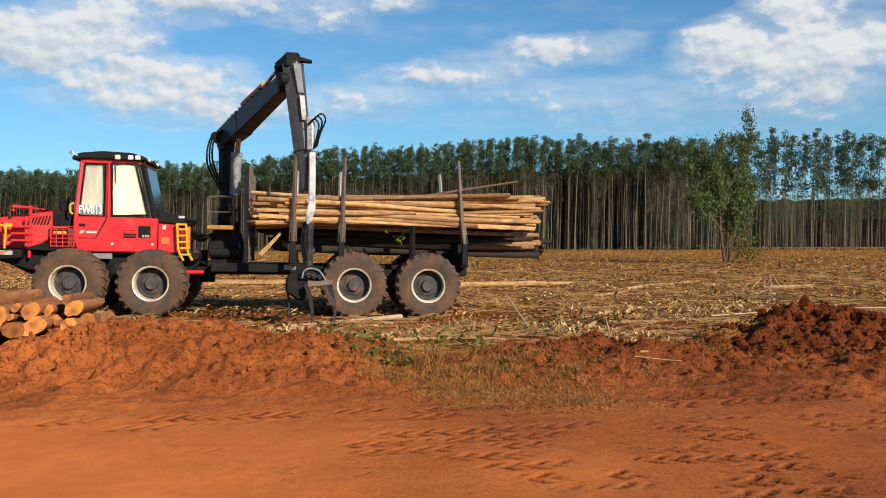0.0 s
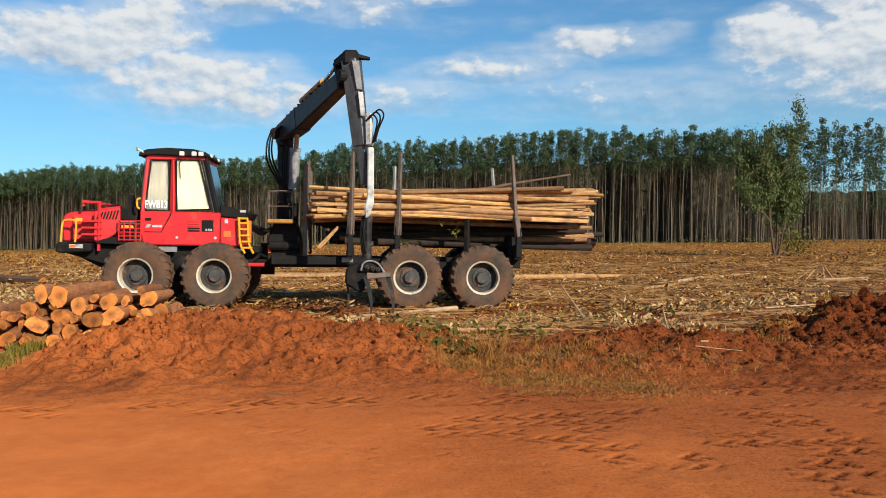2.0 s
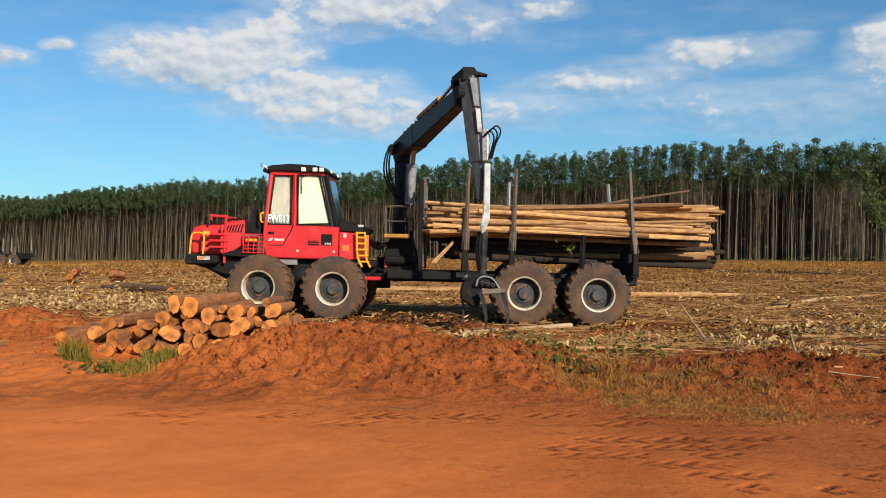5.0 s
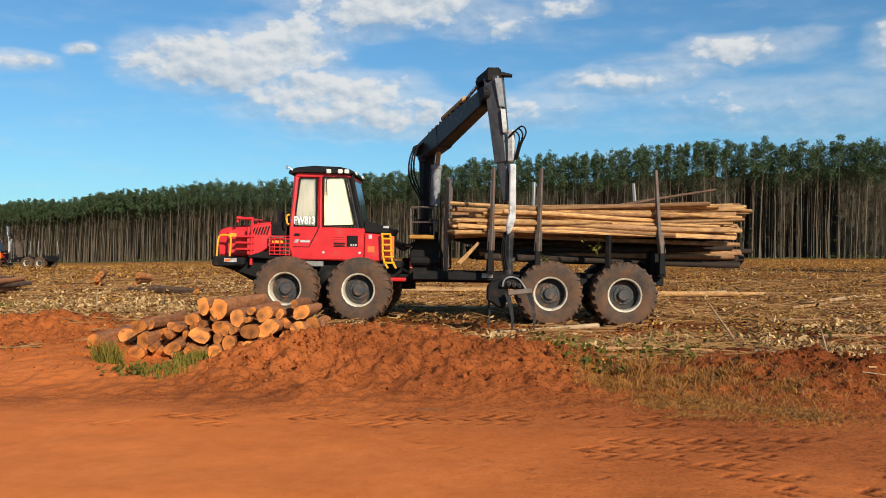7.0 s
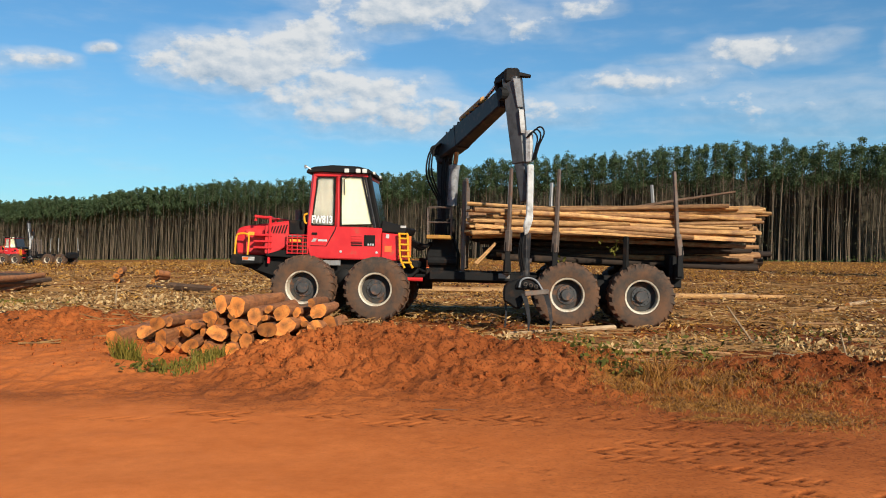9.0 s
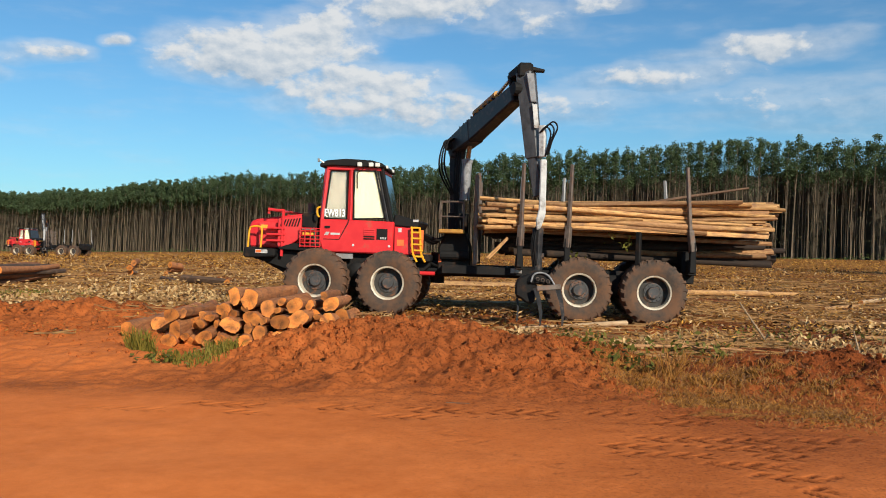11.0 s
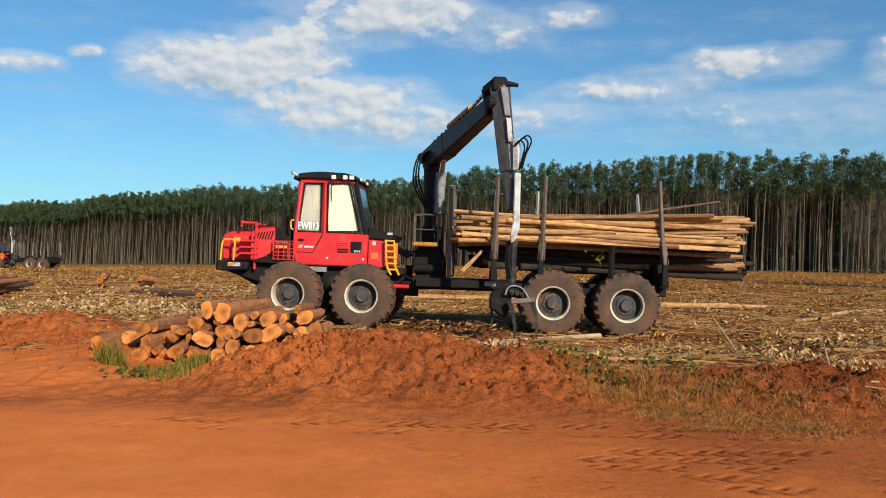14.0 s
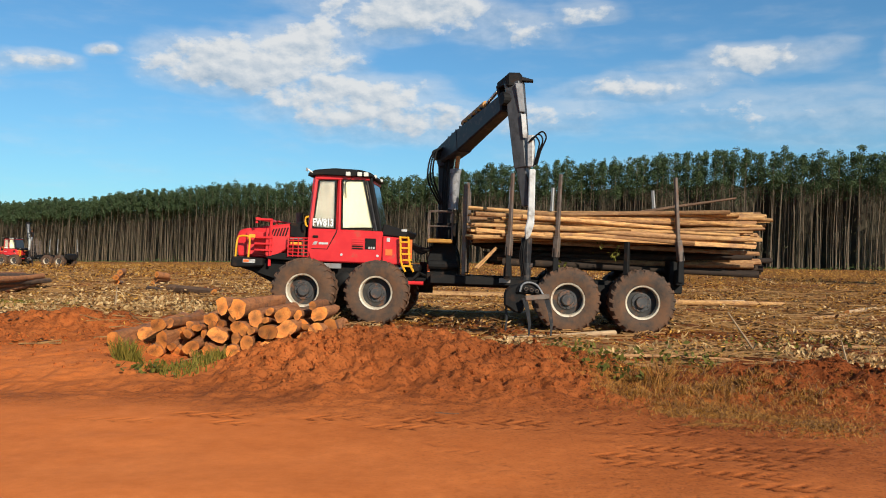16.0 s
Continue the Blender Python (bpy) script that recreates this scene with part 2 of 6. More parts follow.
def cut_end_material():
    """Sawn end grain: darker heart, rings and radial cracks round the log's axis."""
    m = material("fresh_cut_wood", (0.42, 0.11, 0.016), (0.74, 0.29, 0.06), 16.0, 0.8, 0, 0.3, (0.16, 0.05, 0.018), 0.42, 8.0, spread=0.34)
    t = m.node_tree
    link = t.links.new
    bsdf = t.nodes["Principled BSDF"]
    before = bsdf.inputs["Base Color"].links[0].from_socket
    coord = node(t, "ShaderNodeTexCoord")
    split = node(t, "ShaderNodeSeparateXYZ")
    link(coord.outputs["Object"], split.inputs[0])
    y2, z2 = math_node(t, "MULTIPLY", split.outputs[1], split.outputs[1]), math_node(t, "MULTIPLY", split.outputs[2], split.outputs[2])
    rad = math_node(t, "SQRT", math_node(t, "ADD", y2, z2))
    heart = node(t, "ShaderNodeMapRange")
    heart.inputs[1].default_value, heart.inputs[2].default_value = 0.03, 0.075
    link(rad, heart.inputs[0])
    rings = math_node(t, "MULTIPLY", math_node(t, "SINE", math_node(t, "MULTIPLY", rad, 420.0)), 0.12)
    tone = math_node(t, "ADD", math_node(t, "ADD", math_node(t, "MULTIPLY", heart.outputs[0], 0.4), 0.62), rings)
    grey = node(t, "ShaderNodeCombineColor")
    for i in range(3):
        link(tone, grey.inputs[i])
    mix = node(t, "ShaderNodeMix", data_type="RGBA", blend_type="MULTIPLY")
    mix.inputs[0].default_value = 1.0
    link(before, mix.inputs[6]), link(grey.outputs[0], mix.inputs[7])
    link(mix.outputs[2], bsdf.inputs["Base Color"])
    return m


CUT_END = cut_end_material()
DRY_STICK = material("bleached_dry_wood", (0.24, 0.14, 0.07), (0.5, 0.35, 0.2), 5.0, 0.8, 0, 0.3, (0.2, 0.1, 0.05), 0.25, 3.0, (1, 7, 7), 0.25)
GUM_TRUNK = material("eucalyptus_trunk", (0.1, 0.074, 0.048), (0.23, 0.172, 0.112), 0.6, 0.85, 0, 0.0, (0.2, 0.12, 0.07), 0.3, 0.4, (1, 1, 0.25))
SIDE_TWIG = leaf_material("thin_side_twigs", (0.05, 0.05, 0.022), (0.13, 0.12, 0.055), 0.1)
# tone of the forest's shade, for the sheets behind the trunks
GLOOM = material("dark_brown_gloom", (0.03, 0.024, 0.014), (0.062, 0.05, 0.03), 0.5, 0.95, 0, 0.0)
GUM_LEAF = leaf_material("eucalyptus_leaves", (0.054, 0.086, 0.036), (0.094, 0.136, 0.056), 0.35)
TREE_LEAF = leaf_material("savanna_tree_leaves", (0.045, 0.07, 0.018), (0.14, 0.165, 0.05))
WEED_LEAF = leaf_material("weed_leaves", (0.06, 0.062, 0.009), (0.17, 0.15, 0.024))
GRASS_BLADE = leaf_material("half_dry_grass", (0.09, 0.085, 0.01), (0.27, 0.21, 0.035))
STRAW_BLADE = leaf_material("dry_straw", (0.07, 0.022, 0.003), (0.33, 0.14, 0.02), 0.0)
LITTER_LEAF = leaf_material("dry_leaf_litter", (0.15, 0.048, 0.006), (0.6, 0.31, 0.06), 0.1)
TWIG = material("brown_twigs", (0.1, 0.04, 0.012), (0.32, 0.17, 0.055), 5.0, 0.85, 0, 0.0)
BROWN_LOG = material("half_peeled_wood", (0.14, 0.06, 0.025), (0.42, 0.22, 0.09), 4.5, 0.75, 0, 0.35, (0.5, 0.29, 0.12), 0.3, 3.0, (1, 8, 8), 0.25, 0.02)
# dark bark of branches; on the low load logs it stands for shade
DARK_AND_SHADED_BARK = material("dark_and_shaded_bark", (0.016, 0.01, 0.007), (0.055, 0.032, 0.019), 4.0, 0.85, 0, 0.4, (0.1, 0.055, 0.028), 0.15, 4.0, (1, 8, 8), 0.3, 0.02)
BARK_STRIP = leaf_material("pale_bark_strips", (0.25, 0.12, 0.036), (0.58, 0.39, 0.18), 0.0)
SHADED_DEBRIS = leaf_material("dark_debris", (0.03, 0.01, 0.003), (0.12, 0.042, 0.009), 0.0)
MUSTARD = material("faded_mustard_paint", (0.32, 0.14, 0.02), (0.48, 0.24, 0.04), 6.0, 0.55, 0, 0.05, DUST, 0.3, 5.0)

# ---- building helpers ----


def part(name, bm, mat, parent=None, label=""):
    """Links a bmesh as one mesh object."""
    me = bpy.data.meshes.new(name)
    bm.to_mesh(me)
    bm.free()
    for one in mat if isinstance(mat, (list, tuple)) else (mat,):
        me.materials.append(one)
    ob = new(name, me)
    ob.parent = parent
    return tagged(ob, label)


def smooth(ob, angle=40):
    ob.data.shade_smooth()
    ob.data.set_sharp_from_angle(angle=radians(angle))
    return ob


def box(bm, x0, x1, y0, y1, z0, z1, bevel=0.012):
    m = Matrix.LocRotScale(((x0 + x1) / 2, (y0 + y1) / 2, (z0 + z1) / 2), None, (abs(x1 - x0), abs(y1 - y0), abs(z1 - z0)))
    made = bmesh.ops.create_cube(bm, size=1, matrix=m)["verts"]
    if bevel:
        edges = list({e for v in made for e in v.link_edges})
        bmesh.ops.bevel(bm, geom=edges, offset=min(bevel, 0.4 * min(abs(x1 - x0), abs(y1 - y0), abs(z1 - z0))), segments=1, affect="EDGES")
    return bm


def prism(bm, outline, y0, y1, bevel=0.012, taper=1.0):
    """A plate or block with the given outline in x and z, from y0 to y1."""
    cx, cz = sum(p[0] for p in outline) / len(outline), sum(p[1] for p in outline) / len(outline)
    a = [bm.verts.new((x, y0, z)) for x, z in outline]
    b = [bm.verts.new((cx + (x - cx) * taper, y1, cz + (z - cz) * taper)) for x, z in outline]
    n = len(outline)
    faces = [bm.faces.new(a), bm.faces.new(b[::-1])] + [bm.faces.new((a[i], b[i], b[(i + 1) % n], a[(i + 1) % n])) for i in range(n)]
    bmesh.ops.recalc_face_normals(bm, faces=faces)
    if bevel:
        bmesh.ops.bevel(bm, geom=list({e for f in faces for e in f.edges}), offset=bevel, segments=1, affect="EDGES", clamp_overlap=True)
    return bm


def rod(bm, points, radius, sides=8, radius_end=None):
    """A round bar or hose through the points."""
    pts = [Vector(p) for p in points]
    radius_end = radius if radius_end is None else radius_end
    rings = []
    up = Vector((0.31, 0.21, 0.93))
    for i, p in enumerate(pts):
        way = (pts[min(i + 1, len(pts) - 1)] - pts[max(i - 1, 0)]).normalized()
        side = way.cross(up)
        side = side.normalized() if side.length > 0.05 else way.cross(Vector((1, 0, 0))).normalized()
        over = way.cross(side)
        r = radius + (radius_end - radius) * i / max(1, len(pts) - 1)
        rings.append([bm.verts.new(p + r * (math.cos(2 * math.pi * k / sides) * side + math.sin(2 * math.pi * k / sides) * over)) for k in range(sides)])
    for a, b in zip(rings, rings[1:]):
        for k in range(sides):
            bm.faces.new((a[k], a[(k + 1) % sides], b[(k + 1) % sides], b[k]))
    bm.faces.new(rings[0][::-1])
    bm.faces.new(rings[-1])
    return bm


def curve_points(points, steps=5):
    """A smooth line through the points."""
    pts = [Vector(p) for p in points]
    pts = [pts[0] * 2 - pts[1]] + pts + [pts[-1] * 2 - pts[-2]]
    out = []
    for i in range(1, len(pts) - 2):
        a, b, c, d = pts[i - 1 : i + 3]
        for s in range(steps):
            u = s / steps
            out.append(0.5 * (2 * b + (c - a) * u + (2 * a - 5 * b + 4 * c - d) * u * u + (3 * b - a - 3 * c + d) * u ** 3))
    return out + [pts[-2]]


def beam(bm, a, b, width_a, height_a, width_b, height_b, bevel=0.015):
    """A box beam from a to b; its height lies in the upright plane through it."""
    a, b = Vector(a), Vector(b)
    way = (b - a).normalized()
    side = way.cross(Vector((0, 0, 1)))
    side = side.normalized() if side.length > 0.08 else Vector((0.55, 0.83, 0))
    over = side.cross(way)
    ring = lambda p, w, h: [bm.verts.new(p + side * sx * w / 2 + over * sz * h / 2) for sx, sz in ((-1, -1), (1, -1), (1, 1), (-1, 1))]
    r0, r1 = ring(a, width_a, height_a), ring(b, width_b, height_b)
    faces = [bm.faces.new(r0[::-1]), bm.faces.new(r1)] + [bm.faces.new((r0[i], r0[(i + 1) % 4], r1[(i + 1) % 4], r1[i])) for i in range(4)]
    bmesh.ops.recalc_face_normals(bm, faces=faces)
    if bevel:
        bmesh.ops.bevel(bm, geom=list({e for f in faces for e in f.edges}), offset=bevel, segments=1, affect="EDGES", clamp_overlap=True)
    return bm


def lathe(bm, profile, centre, steps=40, caps=True):
    """Turns a profile of (radius, along) round an axis along y."""
    rings = []
    for r, along in profile:
        rings.append([bm.verts.new((centre[0] + r * math.cos(2 * math.pi * k / steps), centre[1] + along, centre[2] + r * math.sin(2 * math.pi * k / steps))) for k in range(steps)])
    for a, b in zip(rings, rings[1:]):
        for k in range(steps):
            bm.faces.new((a[k], a[(k + 1) % steps], b[(k + 1) % steps], b[k]))
    for ring in (rings[0], rings[-1]) if caps else ():
        if (ring[0].co - ring[steps // 2].co).length > 1e-4:
            bm.faces.new(ring)
    bmesh.ops.recalc_face_normals(bm, faces=bm.faces[:])
    return bm


def mesh_object(name, verts, faces, mat, parent=None):
    me = bpy.data.meshes.new(name)
    me.from_pydata(verts.tolist() if isinstance(verts, np.ndarray) else verts, [], faces.tolist() if isinstance(faces, np.ndarray) else faces)
    me.materials.append(mat)
    ob = new(name, me)
    ob.parent = parent
    return ob


rng = np.random.default_rng(7)


def leaf_quads(centres, length, width, droop=0.0):
    """Small bent leaf blades at the centres, each turned at random."""
    n = len(centres)
    way = rng.normal(size=(n, 3))
    way[:, 2] -= droop
    way /= np.linalg.norm(way, axis=1)[:, None]
    side = np.cross(way, rng.normal(size=(n, 3)))
    side /= np.linalg.norm(side, axis=1)[:, None] + 1e-9
    ln = (length * rng.uniform(0.6, 1.35, n))[:, None]
    wd = (width * rng.uniform(0.6, 1.35, n))[:, None]
    v = np.stack([centres - way * ln / 2, centres + side * wd / 2, centres + way * ln / 2, centres - side * wd / 2], 1)
    v[:, 2, 2] -= 0.2 * ln[:, 0] * droop
    return v.reshape(-1, 3), np.arange(4 * n).reshape(-1, 4)


# ---- ground ----


def step(a, b, v):
    u = np.clip((v - a) / (b - a), 0, 1)
    return u * u * (3 - 2 * u)


def bump_at(x, y, cx, cy, wx, wy, h, power=2.0):
    r = ((x - cx) / wx) ** 2 + ((y - cy) / wy) ** 2
    return h * np.exp(-r ** (power / 2))


def cell(x, y, seed, size):
    """Smooth value noise, as an array."""
    x, y = x / size, y / size
    xi, yi = np.floor(x), np.floor(y)
    u, v = x - xi, y - yi
    u, v = u * u * (3 - 2 * u), v * v * (3 - 2 * v)
    val = lambda a, b: np.modf(np.abs(np.sin(a * 127.1 + b * 311.7 + seed * 74.7) * 43758.5453))[0]
    return (val(xi, yi) * (1 - u) + val(xi + 1, yi) * u) * (1 - v) + (val(xi, yi + 1) * (1 - u) + val(xi + 1, yi + 1) * u) * v - 0.5


def field_height(x, y):
    near = 0.13 - 0.019 * np.clip(x, -9, 9)
    far = 0.55 + 0.0158 * np.minimum(x, 0)
    k = step(26, 150, y)
    return near * (1 - k) + far * k


def cleats(x, y):
    """Chevron marks that tyres pressed into the damp dust, in bands along the road; their shade goes into the soil tone
    too.
    """
    wander = y - 0.035 * x + 0.12 * cell(x, y, 15, 2.5)
    lane = np.modf(np.abs(wander) / 0.34)[0]
    phase = np.modf(np.abs(x + 0.35 * np.abs(lane - 0.5) + 0.12 * np.floor(wander / 0.34)) / 0.19)[0]
    tracks = step(0.2, 2.8, x + 0.9 * (wander - 6)) * (1 - step(7.6, 8.3, wander)) + step(8.35, 8.5, wander) * (1 - step(8.95, 9.15, wander)) * step(-5.0, -2.0, x)
    mark = step(0.0, 0.1, phase) * (1 - step(0.3, 0.45, phase)) * step(0.1, 0.2, np.abs(lane - 0.5))
    return tracks * mark * step(-0.1, 0.25, cell(x, y, 9, 0.3) + 0.5 * cell(x, y, 16, 1.2))


def ground_height(x, y):
    field = field_height(x, y)
    z = field * step(9.5, 13.5, y)
    mound = bump_at(x, y, -0.9, 11.9, 2.3, 1.75, 0.44, 2.6) + bump_at(x, y, -2.6, 11.4, 1.5, 1.4, 0.16) + bump_at(x, y, 0.9, 10.7, 1.2, 1.0, 0.13)
    right = bump_at(x, y, 4.0, 11.2, 1.7, 1.15, 0.33, 2.4) + bump_at(x, y, 7.5, 12.0, 1.75, 0.9, 0.5, 3.0) + bump_at(x, y, 9.8, 10.2, 2.6, 1.7, 0.4)
    right += bump_at(x, y, 6.2, 10.1, 2.4, 0.9, 0.16) - bump_at(x, y, 5.6, 12.0, 0.8, 0.6, 0.12) - bump_at(x, y, 3.5, 11.7, 0.35, 0.25, 0.16) - bump_at(x, y, 2.1, 11.1, 0.7, 0.5, 0.07)
    left = bump_at(x, y, -6.9, 15.0, 2.3, 1.0, 0.27, 2.4) + bump_at(x, y, -9.3, 14.2, 2.0, 1.2, 0.14)
    loose = mound + right + left
    z = z + loose - bump_at(x, y, -4.35, 12.45, 1.25, 0.75, 0.19, 3)
    # clods and furrows on the spoil, soft ruts and tread marks on the road
    rough = np.clip(loose / 0.25, 0, 1) * (1 + bump_at(x, y, 7.5, 11.9, 2.2, 1.2, 0.9))
    z = z + rough * (0.13 * cell(x, y, 1, 0.66) + 0.08 * cell(x, y, 2, 0.31) + 0.12 * cell(x + 0.3 * y, y, 3, 0.13) + 0.1 * cell(x, y + 0.4 * x, 23, 0.072))
    bank = step(9.0, 10.2, y) * (1 - step(20, 30, y))
    z = z + bank * (0.1 * cell(x, y, 4, 1.3) + 0.05 * cell(x, y, 5, 0.4) + 0.04 * cell(x, y, 6, 0.14))
    road = 1 - step(8.4, 9.4, y)
    z = z + road * (0.035 * cell(x, y * 2.2, 7, 1.9) + 0.014 * cell(x, y, 8, 0.4))
    z = z - 0.026 * cleats(x, y)
    return z


def litter_cover(x, y):
    """0 on bare soil, 1 under dead leaves and straw."""
    field = step(12.6, 14.6, y + 1.6 * cell(x, y, 11, 1.4) + 0.9 * cell(x, y, 12, 0.5))
    patch = bump_at(x, y, 1.9, 10.9, 1.1, 1.5, 1.0, 3) + bump_at(x, y, 2.3, 9.3, 1.3, 0.5, 0.9, 3) + bump_at(x, y, 5.6, 11.6, 1.3, 1.1, 0.9, 3) + bump_at(x, y, 4.8, 9.7, 1.2, 0.5, 0.5)
    patch = patch * step(-0.28, 0.1, cell(x, y, 13, 0.7) + 0.6 * cell(x, y, 14, 0.2))
    bare = bump_at(x, y, -7.0, 15.2, 4.0, 1.9, 1.2, 3) + bump_at(x, y, 7.8, 12.1, 1.9, 1.1, 1.2, 3)
    churned = bump_at(x, y, 0.0, 18.5, 8.5, 5.5, 0.52, 3) + bump_at(x, y, 9.0, 16.0, 6.5, 4.0, 0.5, 3)
    gaps = step(-0.42, -0.05, cell(x, y, 25, 2.3) + 0.7 * cell(x, y, 26, 0.7) + 0.35 * cell(x, y, 27, 0.25))
    return np.clip(np.maximum((field - bare - churned) * (0.35 + 0.65 * gaps), 0.75 * patch), 0, 1)


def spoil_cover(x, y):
    """1 on freshly dug, damp earth, 0 on the dry road; raised further where shade is put into the tone."""
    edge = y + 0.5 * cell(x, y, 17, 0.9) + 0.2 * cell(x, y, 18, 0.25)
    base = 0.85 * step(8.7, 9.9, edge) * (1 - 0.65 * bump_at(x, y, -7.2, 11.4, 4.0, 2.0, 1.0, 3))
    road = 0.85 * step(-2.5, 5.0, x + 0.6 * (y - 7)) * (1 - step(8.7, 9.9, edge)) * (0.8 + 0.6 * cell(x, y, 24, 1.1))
    # tread marks and the right heap carry their shade in this mask
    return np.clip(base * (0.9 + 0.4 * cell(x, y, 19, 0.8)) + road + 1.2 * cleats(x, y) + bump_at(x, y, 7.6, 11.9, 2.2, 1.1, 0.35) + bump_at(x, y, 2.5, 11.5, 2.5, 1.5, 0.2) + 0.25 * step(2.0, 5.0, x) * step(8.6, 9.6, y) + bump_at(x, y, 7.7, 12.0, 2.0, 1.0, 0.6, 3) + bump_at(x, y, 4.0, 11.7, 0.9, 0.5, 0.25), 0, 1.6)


def lines(dense0, dense1, fine, low, high, growth=1.13):
    vals = list(np.arange(dense0, dense1, fine))
    s = fine
    while vals[-1] < high:
        s *= growth
        vals.append(vals[-1] + s)
    s = fine
    while vals[0] > low:
        s *= growth
        vals.insert(0, vals[0] - s)
    return np.array(vals)


def soil_material():
    m = bpy.data.materials.new("red_soil_and_litter")
    m.use_nodes = True
    t = m.node_tree
    link = t.links.new
    bsdf = t.nodes["Principled BSDF"]
    coord = node(t, "ShaderNodeTexCoord")
    wide = node(t, "ShaderNodeTexNoise", Scale=0.55, Detail=5.0, Roughness=0.6)
    mid = node(t, "ShaderNodeTexNoise", Scale=5.0, Detail=7.0, Roughness=0.7)
    fine = node(t, "ShaderNodeTexNoise", Scale=38.0, Detail=5.0, Roughness=0.7)
    for n in (wide, mid, fine):
        link(coord.outputs["Object"], n.inputs["Vector"])
    soil = node(t, "ShaderNodeValToRGB")
    e = soil.color_ramp.elements
    e[0].position, e[0].color = 0.3, (0.52, 0.125, 0.023, 1)
    e[1].position, e[1].color = 0.68, (0.74, 0.213, 0.053, 1)
    mixed = math_node(t, "ADD", math_node(t, "MULTIPLY", wide.outputs[0], 0.5), math_node(t, "MULTIPLY", mid.outputs[0], 0.5))
    link(mixed, soil.inputs[0])
    straw = node(t, "ShaderNodeValToRGB")
    e = straw.color_ramp.elements
    e[0].position, e[0].color = 0.36, (0.085, 0.027, 0.006, 1)
    e[1].position, e[1].color = 0.68, (0.55, 0.31, 0.08, 1)
    e.new(0.52).color = (0.29, 0.12, 0.026, 1)
    drift = node(t, "ShaderNodeTexNoise", Scale=1.0, Detail=8.0, Roughness=0.75)
    lie = node(t, "ShaderNodeMapping")
    lie.inputs["Scale"].default_value = (0.35, 0.9, 1)
    link(coord.outputs["Object"], lie.inputs[0]), link(lie.outputs[0], drift.inputs["Vector"])
    link(math_node(t, "ADD", math_node(t, "MULTIPLY", mid.outputs[0], 0.4), math_node(t, "MULTIPLY", drift.outputs[0], 0.6)), straw.inputs[0])
    damp = node(t, "ShaderNodeValToRGB")
    e = damp.color_ramp.elements
    e[0].position, e[0].color = 0.34, (0.135, 0.031, 0.007, 1)
    e[1].position, e[1].color = 0.64, (0.325, 0.088, 0.024, 1)
    link(math_node(t, "ADD", math_node(t, "MULTIPLY", mid.outputs[0], 0.6), math_node(t, "MULTIPLY", fine.outputs[0], 0.4)), damp.inputs[0])
    fresh = node(t, "ShaderNodeAttribute", attribute_name="spoil")
    earth = node(t, "ShaderNodeMix", data_type="RGBA")
    link(fresh.outputs["Fac"], earth.inputs[0]), link(soil.outputs[0], earth.inputs[6]), link(damp.outputs[0], earth.inputs[7])
    # darkest tone: damp earth with the heap's shade put into the colour
    shaded_damp = node(t, "ShaderNodeMix", data_type="RGBA")
    shaded_damp.inputs[7].default_value = (0.14, 0.03, 0.008, 1)
    link(math_node(t, "MULTIPLY", math_node(t, "SUBTRACT", fresh.outputs["Fac"], 0.95), 0.95, True), shaded_damp.inputs[0])
    link(earth.outputs[2], shaded_damp.inputs[6])
    cover = node(t, "ShaderNodeAttribute", attribute_name="litter")
    edge = math_node(t, "ADD", cover.outputs["Fac"], math_node(t, "MULTIPLY", math_node(t, "SUBTRACT", mid.outputs[0], 0.5), 1.1))
    lim = node(t, "ShaderNodeMapRange")
    lim.inputs[1].default_value, lim.inputs[2].default_value = 0.35, 0.75
    link(edge, lim.inputs[0])
    mix = node(t, "ShaderNodeMix", data_type="RGBA")
    link(lim.outputs[0], mix.inputs[0]), link(shaded_damp.outputs[2], mix.inputs[6]), link(straw.outputs[0], mix.inputs[7])
    # dark specks: crumbs, and small pits whose shade is put into the colour
    crumb_pit = node(t, "ShaderNodeTexNoise", Scale=26.0, Detail=3.0, Roughness=0.55)
    link(coord.outputs["Object"], crumb_pit.inputs["Vector"])
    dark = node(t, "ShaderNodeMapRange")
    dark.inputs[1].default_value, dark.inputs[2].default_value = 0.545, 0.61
    link(crumb_pit.outputs[0], dark.inputs[0])
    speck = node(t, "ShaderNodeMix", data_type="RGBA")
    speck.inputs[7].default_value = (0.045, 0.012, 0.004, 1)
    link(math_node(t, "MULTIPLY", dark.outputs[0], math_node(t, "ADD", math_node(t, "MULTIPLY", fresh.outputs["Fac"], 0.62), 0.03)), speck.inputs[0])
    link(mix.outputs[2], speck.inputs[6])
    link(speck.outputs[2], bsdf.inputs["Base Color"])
    bsdf.inputs["Roughness"].default_value = 0.95
    bsdf.inputs["Specular IOR Level"].default_value = 0.1
    high = math_node(t, "ADD", math_node(t, "MULTIPLY", mid.outputs[0], 0.7), math_node(t, "MULTIPLY", fine.outputs[0], 0.3))
    b = node(t, "ShaderNodeBump", Strength=0.8, Distance=0.07)
    link(math_node(t, "ADD", math_node(t, "MULTIPLY", fresh.outputs["Fac"], 0.75), 0.2), b.inputs["Strength"])
    link(high, b.inputs["Height"]), link(b.outputs[0], bsdf.inputs["Normal"])
    return m


SOIL = soil_material()


